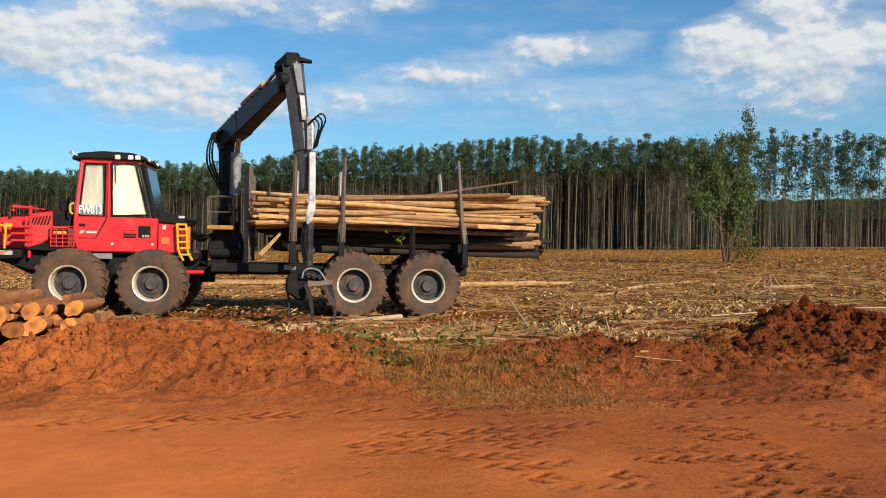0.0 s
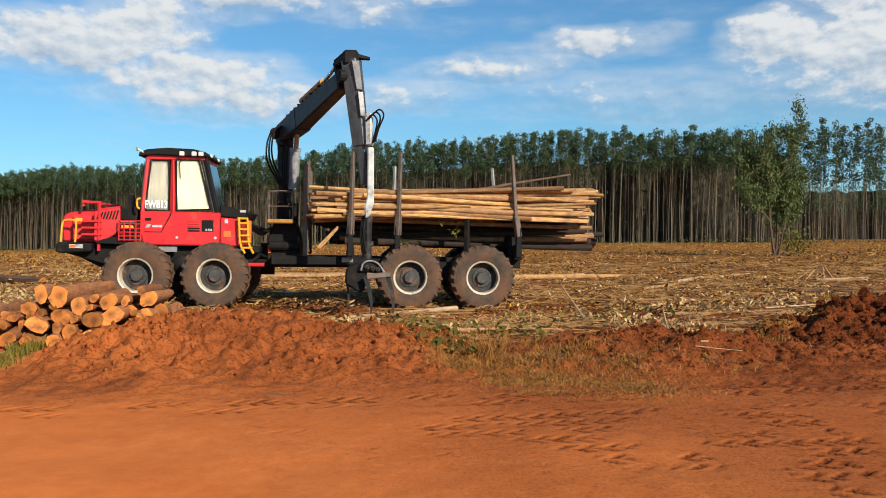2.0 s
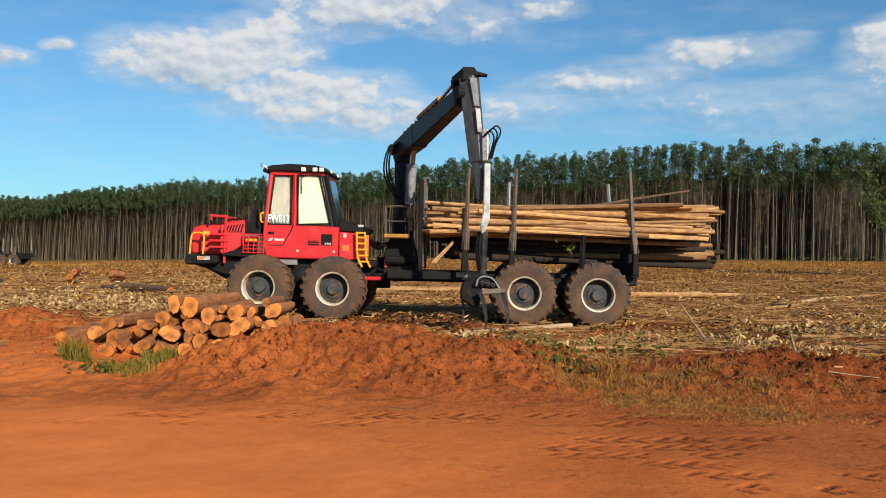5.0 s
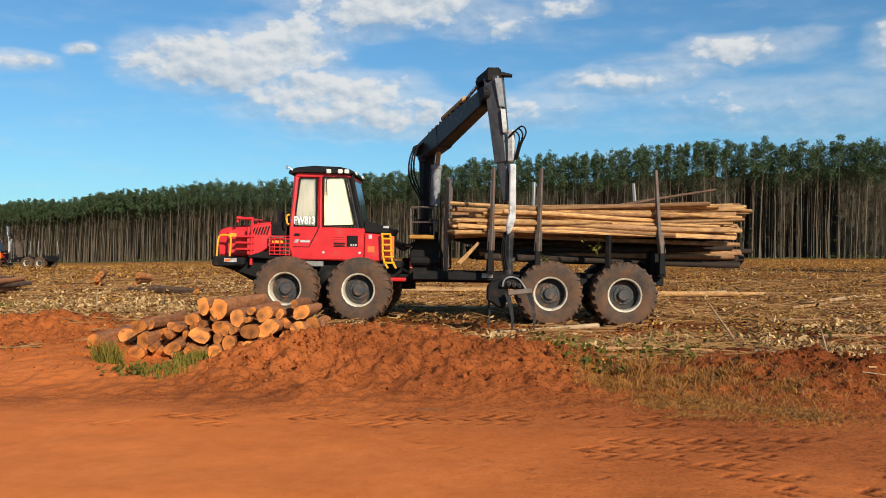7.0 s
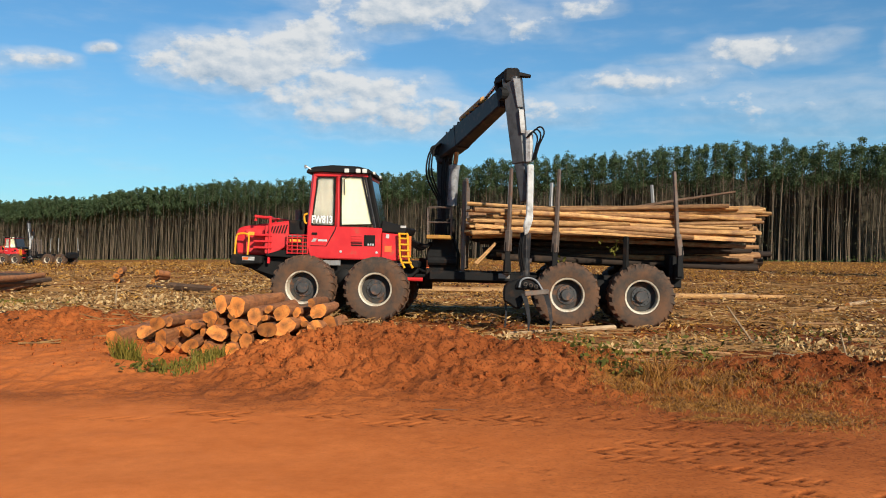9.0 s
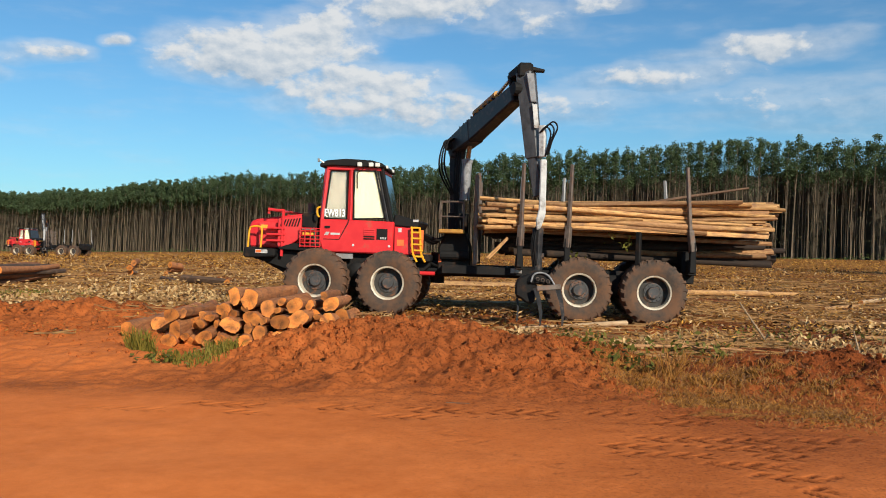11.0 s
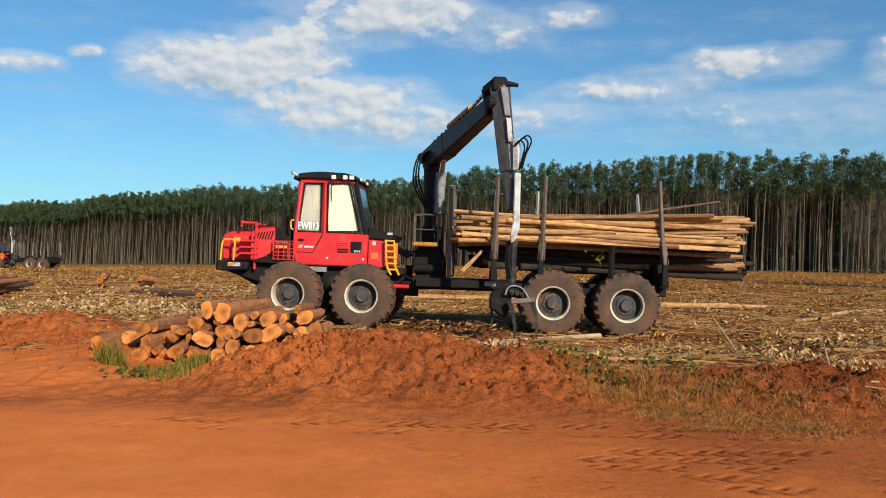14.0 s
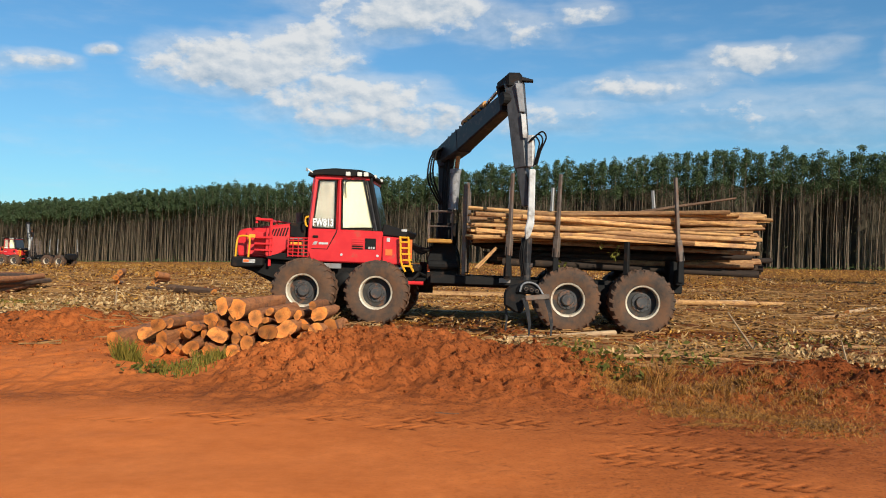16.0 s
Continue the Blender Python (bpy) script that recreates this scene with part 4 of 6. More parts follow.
        block("window_blind", [(-3.41, 2.06), (-2.95, 2.06), (-2.96, 3.09), (-3.3, 3.09)], y + s * 0.03, y + s * 0.04, GREY_BLIND, fw, "grey-brown blind behind the door glass", 0)
        block("window_blind", [(-2.79, 2.07), (-2.08, 2.1), (-2.32, 3.11), (-2.8, 3.11)], y + s * 0.03, y + s * 0.04, BLIND, fw, "cream blind drawn behind the side window", 0)
    back = bmesh.new()
    a, b = deep([(-1.99, 2.05), (-2.24, 3.17)], -0.8)
    for y0, y1 in ((-0.86, 0.86),):
        v = [back.verts.new(p) for p in ((a[0], y0, a[1]), (a[0], y1, a[1]), (b[0], y1 * 0.94, b[1]), (b[0], y0 * 0.94, b[1]))]
        w = [back.verts.new(q.co + Vector((-0.02, 0, 0))) for q in v]
        back.faces.new(v), back.faces.new(w[::-1])
        for i in range(4):
            back.faces.new((v[i], w[i], w[(i + 1) % 4], v[(i + 1) % 4]))
    part("rear_window", back, material("tinted_glass", (0.02, 0.025, 0.028), (0.03, 0.034, 0.036), 3, 0.08, 0, 0, spec=0.6), fw, "dark tinted rear windscreen")
    fwall = bmesh.new()
    a, b = deep([(-3.4, 2.05), (-3.29, 3.17)], -0.9)
    beam(fwall, (a[0], 0, a[1]), (b[0], 0, b[1]), 1.7, 0.03, 1.6, 0.03, 0)
    part("front_window", fwall, bpy.data.materials["tinted_glass"], fw, "dark tinted front window")
    wiper = bmesh.new()
    rod(wiper, [(x, -0.955, z) for x, z in deep([(-2.72, 2.72), (-2.74, 3.06), (-2.6, 3.16)], -0.955)], 0.012, 5)
    part("wiper", wiper, BLACK, fw, "black wiper arm")
    grab = bmesh.new()
    rod(grab, curve_points([(-3.62, -1.0, 2.1), (-3.66, -1.02, 2.14), (-3.67, -1.02, 2.28), (-3.6, -1.0, 2.32)], 3), 0.022, 6)
    part("grab_handle", grab, YELLOW, fw, "yellow door grab handle")
    sign = text_mesh("fleet_number", "FW813", 0.225, pose(-3.29, -0.955, 2.19, 90, 0, 0) @ Matrix.Diagonal((0.7, 1, 1, 1)), LETTER, fw)
    tagged(sign, "white fleet number FW813 on the door glass")
    # rear of the cab: tank panel, dark top, yellow ladder
    tank = block("tank_panel", [(-1.9, 1.33), (-1.5, 1.33), (-1.5, 1.9), (-1.9, 1.93)], -0.98, 0.98, RED, fw, "red tank panel", 0.02)
    block("sticker", rect(-1.83, -1.68, 1.52, 1.65), -0.986, -0.979, ORANGE, tank, "orange and white warning sticker", 0)
    block("sticker", rect(-1.81, -1.74, 1.81, 1.9), -0.986, -0.979, WHITE, tank, "small white sticker", 0)
    block("tank_top", [(-1.95, 1.94), (-1.4, 1.9), (-1.32, 2.05), (-1.9, 2.2)], -0.9, 0.9, BLACK, fw, "black sloping deck behind the cab", 0.03)
    block("deck_label", rect(-1.5, -1.38, 2.04, 2.09), -0.91, -0.895, WHITE, fw, "white label strip", 0.003)
    block("step_sill", rect(-2.05, -1.1, 1.2, 1.32), -1.0, 0.9, BLACK, fw, "black rear sill")
    block("sill_label", rect(-1.63, -1.4, 1.23, 1.28), -1.006, -0.999, WHITE, fw, "white label strip", 0)
    ladder = bmesh.new()
    for dx in (0, 0.18):
        rod(ladder, curve_points([(-1.57 + dx, -1.08, 1.93), (-1.55 + dx, -1.1, 1.86), (-1.52 + dx, -1.1, 1.4), (-1.42 + dx, -1.1, 1.18)], 4), 0.024, 6)
    for i in range(5):
        x, z = -1.55 + 0.02 * i, 1.8 - 0.13 * i
        box(ladder, x, x + 0.2, -1.13, -1.05, z, z + 0.04, 0.008)
    rod(ladder, [(-1.57, -1.08, 1.92), (-1.39, -1.08, 1.92)], 0.022, 6)
    part("ladder", ladder, YELLOW, fw, "yellow access ladder")
    side = bmesh.new()
    box(side, -1.42, -1.3, -1.03, -0.97, 1.45, 1.88, 0.01)
    part("ladder_board", side, ORANGE, fw, "orange board behind the ladder")
    drum = bmesh.new()
    lathe(drum, [(0.0001, -0.12), (0.12, -0.12), (0.2, -0.06), (0.21, 0.1), (0.17, 0.2)], (-2.8, -0.75, 0.92), steps=24)
    smooth(part("bogie_gear", drum, BLACK, fw, "black bogie gear housing"))
    for y in (-0.62, 0.62):
        block("bogie_beam", [(-3.75, 0.6), (-1.85, 0.6), (-1.85, 0.85), (-2.5, 1.05), (-3.1, 1.05), (-3.75, 0.85)], y - 0.12, y + 0.12, BLACK, fw, "black front bogie beam")


def forwarder_rear(fw):
    """Articulation, load bunk with bolsters and stakes, headboard."""
    joint = bmesh.new()
    box(joint, -1.3, -0.85, -0.4, 0.4, 0.85, 1.2, 0.04)
    rod(joint, [(-1.05, 0, 0.7), (-1.05, 0, 1.4)], 0.16, 12)
    rod(joint, [(-1.35, -0.5, 1.0), (-0.75, -0.55, 1.0)], 0.05, 8)
    part("frame_joint", joint, BLACK, fw, "black articulation joint")
    red_rod = bmesh.new()
    rod(red_rod, [(-1.4, -0.75, 0.93), (-1.05, -0.72, 0.93)], 0.045, 8)
    part("steering_cylinder", red_rod, RED, fw, "red steering cylinder")
    chassis = bmesh.new()
    for y in (-0.42, 0.42):
        prism(chassis, [(-0.9, 0.88), (4.3, 0.9), (4.3, 1.12), (-0.3, 1.14), (-0.9, 1.1)], y - 0.12, y + 0.12)
    for x in (-0.6, 0.8, 1.9, 2.9, 4.15):
        box(chassis, x, x + 0.16, -0.5, 0.5, 0.92, 1.1)
    part("rear_chassis", chassis, BLACK, fw, "black twin-beam load frame")
    block("side_tray", [(-0.85, 0.96), (1.45, 0.96), (1.45, 1.1), (-0.85, 1.16)], -0.95, -0.5, BLACK, fw, "black side tray along the frame")
    block("reflector", rect(0.62, 0.86, 1.02, 1.12), -0.96, -0.95, STEEL, fw, "worn pale reflector plate", 0.003)
    block("tail_plate", [(4.18, 0.92), (4.45, 0.92), (4.45, 1.42), (4.3, 1.6), (4.18, 1.6)], -1.0, 1.0, BLACK, fw, "black tail beam", 0.02)
    for y in (-0.62, 0.62):
        block("bogie_beam", [(1.9, 0.58), (3.8, 0.58), (3.8, 0.82), (3.15, 1.05), (2.55, 1.05), (1.9, 0.82)], y - 0.12, y + 0.12, BLACK, fw, "black rear bogie beam")
    # bolsters with stakes
    for i, (x, lean_x) in enumerate(((0.80, 0.015), (1.80, 0.02), (4.42, -0.07))):
        bol = bmesh.new()
        prism(bol, [(x - 0.09, 1.1), (x + 0.09, 1.1), (x + 0.07, 1.42), (x - 0.07, 1.42)], -1.32, 1.32, 0.015)
        for y in (-1.29, 1.29):
            prism(bol, [(x - 0.06, 1.15), (x + 0.06, 1.15), (x + 0.055, 1.8), (x - 0.055, 1.8)], y - 0.07, y + 0.07, 0.012)
        part("bolster", bol, BLACK, fw, "black cross bolster with stake pockets")
        for y in (-1.3, 1.3):
            st = bmesh.new()
            beam(st, (x, y, 1.6), (x + lean_x, y * 1.02, 2.05), 0.13, 0.13, 0.12, 0.12, 0.012)
            beam(st, (x + lean_x, y * 1.02, 2.0), (x + lean_x * 2.5, y * 1.06, 3.36 if y < 0 else 3.3), 0.075, 0.085, 0.06, 0.065, 0.008)
            part("stake", st, RUST if y < 0 else STEEL, fw, "tall worn steel load stake")
    st = bmesh.new()
    beam(st, (3.3, -1.24, 1.25), (3.3, -1.27, 1.98), 0.1, 0.11, 0.1, 0.1, 0.012)
    part("stake_stub", st, BLACK, fw, "short black stake stub")
    # headboard: a worn steel lattice
    head = bmesh.new()
    box(head, -0.21, -0.12, -1.09, -1.0, 1.15, 3.12, 0.02)
    head = part("headboard", head, RUST, fw, "rusty grey headboard lattice")
    part("post", box(bmesh.new(), -0.21, -0.12, 1.0, 1.09, 1.15, 3.12, 0.02), RUST, head)
    for y in (-0.75, -0.4, 0.0, 0.4, 0.75):
        part("post", box(bmesh.new(), -0.2, -0.12, y - 0.045, y + 0.045, 1.2, 3.25 - 0.25 * abs(y), 0.012), RUST, head)
    for z in (1.35, 1.75, 2.15, 2.55, 2.9):
        part("crossbar", box(bmesh.new(), -0.215, -0.13, -1.0, 1.0, z, z + 0.07, 0.012), RUST, head)


def forwarder_crane(fw):
    """Slewing crane with its column, boom, arm with white extension, rotator and grapple near the ground."""
    base = bmesh.new()
    prism(base, [(-1.02, 0.9), (-0.28, 0.9), (-0.3, 1.5), (-0.42, 1.9), (-0.82, 1.95), (-1.0, 1.5)], -0.6, 0.6, 0.03)
    rod(base, [(-0.62, 0, 1.85), (-0.62, 0, 2.3)], 0.24, 16)
    for y in (-0.66, 0.66):
        rod(base, [(-0.95, y, 1.35), (-0.32, y, 1.35)], 0.1, 10)
    part("crane_base", base, BLACK, fw, "black crane base with slewing cylinders")
    block("sticker", rect(-0.92, -0.86, 1.2, 1.36), -0.612, -0.604, ORANGE, fw, "small red and white sticker", 0)
    plat = bmesh.new()
    box(plat, -0.98, -0.42, -1.0, -0.62, 1.83, 1.92, 0.02)
    part("step_platform", plat, MUSTARD, fw, "faded mustard service platform")
    bars = bmesh.new()
    for y in (-0.98, -0.64):
        rod(bars, curve_points([(-0.95, y, 1.9), (-0.96, y, 2.45), (-0.9, y, 2.52), (-0.5, y, 2.52), (-0.45, y, 2.45), (-0.44, y, 1.9)], 4), 0.013, 6)
        rod(bars, [(-0.95, y, 2.2), (-0.45, y, 2.2)], 0.01, 6)
    part("platform_rail", bars, RUST, fw, "thin tube rail round the platform")
    col = bmesh.new()
    beam(col, (-0.66, 0, 2.2), (-0.68, 0, 3.75), 0.24, 0.24, 0.28, 0.3, 0.03)
    box(col, -0.86, -0.46, -0.2, 0.2, 3.55, 3.95, 0.05)
    part("column", col, CRANE, fw, "dark grey crane column")
    tip = Vector((0.73, -3.0, 4.63))
    knee = Vector((-0.70, 0, 3.86))
    way = (tip - knee).normalized()
    side = way.cross(Vector((0, 0, 1))).normalized()
    over = side.cross(way)
    lift = bmesh.new()
    rod(lift, [(-0.47, -0.36, 2.6), (-0.43, -0.42, 3.45)], 0.11, 14)
    rod(lift, [(-0.43, -0.42, 3.42), (-0.43, -0.42, 3.5)], 0.125, 14)
    smooth(part("lift_cylinder", lift, LIGHT_GREY, fw, "bare steel lift cylinder"))
    rod_b = bmesh.new()
    rod(rod_b, [(-0.43, -0.42, 3.45), knee + way * 0.75 - over * 0.15], 0.06, 12)
    part("lift_rod", rod_b, CHROME, fw, "chromed lift rod")
    boom = bmesh.new()
    beam(boom, knee - way * 0.15, knee + way * 1.1 - over * 0.02, 0.36, 0.42, 0.36, 0.52, 0.04)
    beam(boom, knee + way * 1.05 - over * 0.02, tip - way * 0.2, 0.34, 0.48, 0.27, 0.36, 0.03)
    for k in range(9):
        c = knee + way * (0.5 + 0.22 * k) + over * 0.25
        rod(boom, [c - side * 0.13, c + side * 0.13], 0.025, 6)
    arm_boom = part("boom", boom, CRANE, fw, "worn dark grey main boom")
    bub = bmesh.new()
    rod(bub, [knee + Vector((-0.2, -0.22, 0.0)), knee + Vector((-0.2, 0.24, 0.0))], 0.11, 14)
    part("boom_pivot", bub, BLACK, arm_boom, "black boom pivot")
    cyl = bmesh.new()
    rod(cyl, [knee + way * 1.15 + over * 0.34, knee + way * 2.3 + over * 0.33], 0.085, 12)
    part("jib_cylinder", cyl, MUSTARD, arm_boom, "faded mustard jib cylinder")
    rod2 = bmesh.new()
    rod(rod2, [knee + way * 2.3 + over * 0.33, tip - way * 0.35 + over * 0.42], 0.04, 10)
    part("jib_rod", rod2, CHROME, arm_boom, "chromed jib rod")
    for k, mat in ((1.0, ORANGE), (1.35, YELLOW)):
        st = bmesh.new()
        c = knee + way * k - side * 0.2
        v = [st.verts.new(c + way * a + over * b) for a, b in ((-0.1, -0.07), (0.1, -0.07), (0.1, 0.09), (-0.1, 0.09))]
        w = [st.verts.new(q.co - side * 0.006) for q in v]
        st.faces.new(v), st.faces.new(w[::-1])
        for i in range(4):
            st.faces.new((v[i], v[(i + 1) % 4], w[(i + 1) % 4], w[i]))
        bmesh.ops.recalc_face_normals(st, faces=st.faces[:])
        part("sticker", st, mat, arm_boom, "bright warning sticker on the boom")
    knuckle = bmesh.new()
    beam(knuckle, tip - way * 0.35 + over * 0.42, tip + over * 0.36 + way * 0.1, 0.22, 0.13, 0.24, 0.2, 0.02)
    beam(knuckle, tip - way * 0.38 + over * 0.45, tip - way * 0.28, 0.2, 0.1, 0.2, 0.1, 0.02)
    rod(knuckle, [tip - side * 0.2, tip + side * 0.2], 0.13, 14)
    box(knuckle, tip.x - 0.1, tip.x + 0.2, tip.y - 0.16, tip.y + 0.16, tip.z + 0.2, tip.z + 0.5, 0.05)
    beam(knuckle, tip + Vector((0.1, 0, 0.4)), tip + Vector((0.42, 0, 0.36)), 0.22, 0.1, 0.16, 0.04, 0.01)
    part("jib_link", knuckle, BLACK, fw, "black knuckle link at the boom tip")
    low = Vector((1.115, -3.15, 2.55))
    end = Vector((1.13, -3.15, 1.42))
    arm = bmesh.new()
    beam(arm, tip + Vector((0.06, 0, 0.32)), tip + Vector((0.27, -0.1, -1.35)), 0.3, 0.32, 0.26, 0.26, 0.02)
    beam(arm, tip + Vector((0.26, -0.1, -1.3)), low, 0.2, 0.2, 0.17, 0.18, 0.015)
    part("jib", arm, JIB, fw, "worn dark grey jib")
    ext = bmesh.new()
    beam(ext, Vector((1.14, -3.3, 3.9)), Vector((1.16, -3.32, 3.3)), 0.1, 0.12, 0.1, 0.12, 0.01)
    prism(ext, [(1.12, 3.25), (1.24, 3.25), (1.25, 2.2), (1.17, 1.95), (1.09, 1.9), (1.07, 2.1), (1.12, 2.3)], -3.36, -3.14, 0.02)
    part("extension", ext, WHITE, fw, "white painted jib extension")
    # plate added to paint the jib's right side as lit by the sun
    plate = prism(bmesh.new(), [(0.8, 4.9), (0.94, 4.9), (1.01, 4.35), (0.9, 4.35)], -3.25, -3.12, 0.01)
    part("sunlit_jib_face", plate, LIGHT_GREY, fw, "added light grey plate for the sunlit face of the jib")
    scrape = bmesh.new()
    prism(scrape, [(0.93, 4.3), (1.02, 4.3), (1.07, 3.85), (0.98, 3.85)], -3.3, -3.25, 0.004)
    part("scraped_patch", scrape, WHITE, fw, "scraped white patch on the jib")
    for k in range(3):
        o = Vector((0.03 * k, -0.03 * k, 0.02 * k))
        for line, r in (
            ([Vector((1.08, -3.35, 3.75)) + o, Vector((1.2, -3.4, 3.86)) + o * 2, Vector((1.29, -3.42, 3.75)) + o * 2, Vector((1.26, -3.4, 3.55)) + o, Vector((1.2, -3.4, 3.3)) + o], 0.016),
            ([knee + Vector((-0.05, -0.25, 0.1)) + o, knee + Vector((-0.3, -0.3, -0.05)) + o * 2, knee + Vector((-0.36, -0.3, -0.6)) + o * 2, Vector((-0.78, -0.25, 2.7)) + o], 0.02),
            ([Vector((-1.4, -0.5, 1.75)) + o, Vector((-1.15, -0.6, 1.6)) + o * 2, Vector((-0.95, -0.6, 1.7)) + o], 0.04),
            ([Vector((1.05, -3.2, 1.95)) + o, Vector((1.0, -3.3, 1.6)) + o, Vector((1.05, -3.25, 1.2)) + o], 0.016),
            ([Vector((-0.62, -0.3, 1.9)) + o, Vector((-0.7, -0.3, 2.6)) + o, Vector((-0.72, -0.22, 3.4)) + o * 2, knee + Vector((0.1, -0.3, 0.3)) + o], 0.022),
            ([Vector((-1.3, -0.4 + 0.2 * k, 1.25)), Vector((-1.0, -0.55 + 0.2 * k, 1.1 - 0.03 * k)), Vector((-0.7, -0.6 + 0.15 * k, 1.3))], 0.03),
        ):
            smooth(part("hose", rod(bmesh.new(), curve_points(line, 5), r, 6), BLACK, fw, "looped black hydraulic hose"))
    rot = bmesh.new()
    beam(rot, (1.12, -3.15, 1.95), end, 0.17, 0.17, 0.13, 0.13, 0.015)
    rod(rot, [end + Vector((0, 0, 0.05)), end + Vector((0, 0, -0.28))], 0.09, 12)
    rod(rot, [end + Vector((-0.12, 0, 0)), end + Vector((0.12, 0, 0))], 0.05, 10)
    rod(rot, [end + Vector((0, -0.12, -0.12)), end + Vector((0, 0.12, -0.12))], 0.05, 10)
    part("rotator", rot, CRANE, fw, "dark steel rotator and swivel link")
    # grapple, half open over the ground
    gx, gy, gz = 1.14, -3.15, 1.0
    g = bmesh.new()
    prism(g, [(gx - 0.2, gz - 0.12), (gx - 0.17, gz + 0.02), (gx - 0.06, gz + 0.11), (gx + 0.12, gz + 0.1), (gx + 0.28, gz - 0.02), (gx + 0.33, gz - 0.14)], gy - 0.17, gy + 0.17, 0.03)
    grap = part("grapple", g, BLACK, fw, "worn dark steel log grapple near the ground")

    block_l = prism(bmesh.new(), [(gx - 0.42, gz - 0.1), (gx - 0.36, gz - 0.01), (gx - 0.2, gz + 0.07), (gx - 0.06, gz + 0.07), (gx + 0.02, gz - 0.24), (gx - 0.06, gz - 0.5), (gx - 0.2, gz - 0.5),
                                  (gx - 0.3, gz - 0.42), (gx - 0.42, gz - 0.36)], gy - 0.12, gy + 0.1, 0.04)
    claw = prism(bmesh.new(), [(gx - 0.4, gz - 0.3), (gx - 0.36, gz - 0.3), (gx - 0.33, gz - 0.6), (gx - 0.35, gz - 0.86), (gx - 0.38, gz - 0.86), (gx - 0.37, gz - 0.6)], gy + 0.08, gy + 0.12, 0)
    part("tine", claw, CRANE, grap, "worn dark grapple tine")
    part("claw_plate", block_l, BLACK, grap, "dark plate between the claws")
    for y0 in (gy - 0.3, gy - 0.2):
        tine = bmesh.new()
        x = gx + 0.02 + 0.42 * (y0 > gy - 0.25)
        line = [(x - 0.05, y0, gz - 0.2), (x + 0.02, y0, gz - 0.45), (x + 0.06, y0, gz - 0.68), (x + 0.05, y0, gz - 0.9)]
        outline = [(p[0] - w, p[2]) for p, w in zip(line, (0.05, 0.04, 0.03, 0.012))] + [(p[0] + w, p[2]) for p, w in zip(line[::-1], (0.012, 0.03, 0.04, 0.05))]
        prism(tine, outline, y0, y0 + 0.05, 0)
        part("tine", tine, CRANE, grap, "worn dark grapple tine")
    bar = bmesh.new()
    beam(bar, (gx - 0.02, gy - 0.3, gz - 0.2), (gx + 0.44, gy - 0.2, gz - 0.15), 0.06, 0.1, 0.06, 0.1, 0.015)
    part("claw_bar", bar, RUST, grap, "bright worn bar between the tines")
    arch = bmesh.new()
    rod(arch, curve_points([(gx - 0.12, gy - 0.2, gz - 0.08), (gx - 0.08, gy - 0.21, gz + 0.05), (gx + 0.04, gy - 0.21, gz + 0.1), (gx + 0.2, gy - 0.21, gz + 0.05), (gx + 0.32, gy - 0.2, gz - 0.12)], 5), 0.018, 8)
    part("claw_arch", arch, LIGHT_GREY, grap, "worn bare steel arch over the claw pins")
    for k in range(3):
        x = gx + 0.0 + 0.1 * k
        pin = rod(bmesh.new(), [(x, gy - 0.24, gz - 0.02 - 0.02 * k), (x, gy - 0.16, gz - 0.02 - 0.02 * k)], 0.036, 12)
        pin = part("pin", pin, RUST, grap, "worn steel grapple pin")
        part("pin_bore", rod(bmesh.new(), [(x, gy - 0.246, gz - 0.02 - 0.02 * k), (x, gy - 0.2, gz - 0.02 - 0.02 * k)], 0.028, 10), BLACK, pin, "dark bore of the pin")


def build_forwarder():
    fw = new("forwarder", None)
    fw.empty_display_size = 0.2
    for x in (-3.6, -2.01, 2.08, 3.64):
        wheel(fw, x, -1.1, -1)
        wheel(fw, x, 1.1, 1)
    forwarder_front(fw)
    forwarder_rear(fw)
    forwarder_crane(fw)
    fw.matrix_basis = FWD
    return tagged(fw, "red and black eight-wheeled log forwarder with raised crane and full bunk", "forwarder", "forwarders in the field")


forwarder = build_forwarder()

# ---- logs ----


def log_mesh(name, length, r0, r1, seed, side_mat, bends=5, sides=10, knots=0.06):
    """A log along x, from 0 to length, a little bent and uneven, with cut ends."""
    r = random.Random(seed)
    me = bpy.data.meshes.new(name)
    verts, faces, mats = [], [], []
    px, pz = r.uniform(0, 6), r.uniform(0, 6)
    bow = r.uniform(0.004, 0.016) * length
    for i in range(bends + 1):
        u = i / bends
        rad = r0 + (r1 - r0) * u
        oy, oz = bow * math.sin(px + 3 * u), bow * math.sin(pz + 2.6 * u)
        if i in (0, bends):
            oy, oz = oy, oz
        for k in range(sides):
            a = 2 * math.pi * k / sides
            rr = rad * (1 + knots * math.sin(2 * a + px) + r.uniform(-knots, knots) * 0.6)
            verts.append((u * length + (0.3 * rad * math.sin(a + pz) if i in (0, bends) else 0), oy + rr * math.cos(a), oz + rr * math.sin(a)))
    for i in range(bends):
        for k in range(sides):
            a, b = i * sides + k, i * sides + (k + 1) % sides
            faces.append((a, b, b + sides, a + sides))
            mats.append(0)
    faces.append(tuple(range(sides))[::-1])
    faces.append(tuple(bends * sides + k for k in range(sides)))
    mats += [1, 1]
    me.from_pydata(verts, [], faces)
    me.materials.append(side_mat)
    me.materials.append(CUT_END)
    me.polygons.foreach_set("material_index", mats)
    me.shade_smooth()
    me.set_sharp_from_angle(angle=radians(50))
    return me


def put_log(name, me, m, label, group):
    ob = new(name, me)
    ob.matrix_basis = m
    return tagged(ob, label, "log", group)


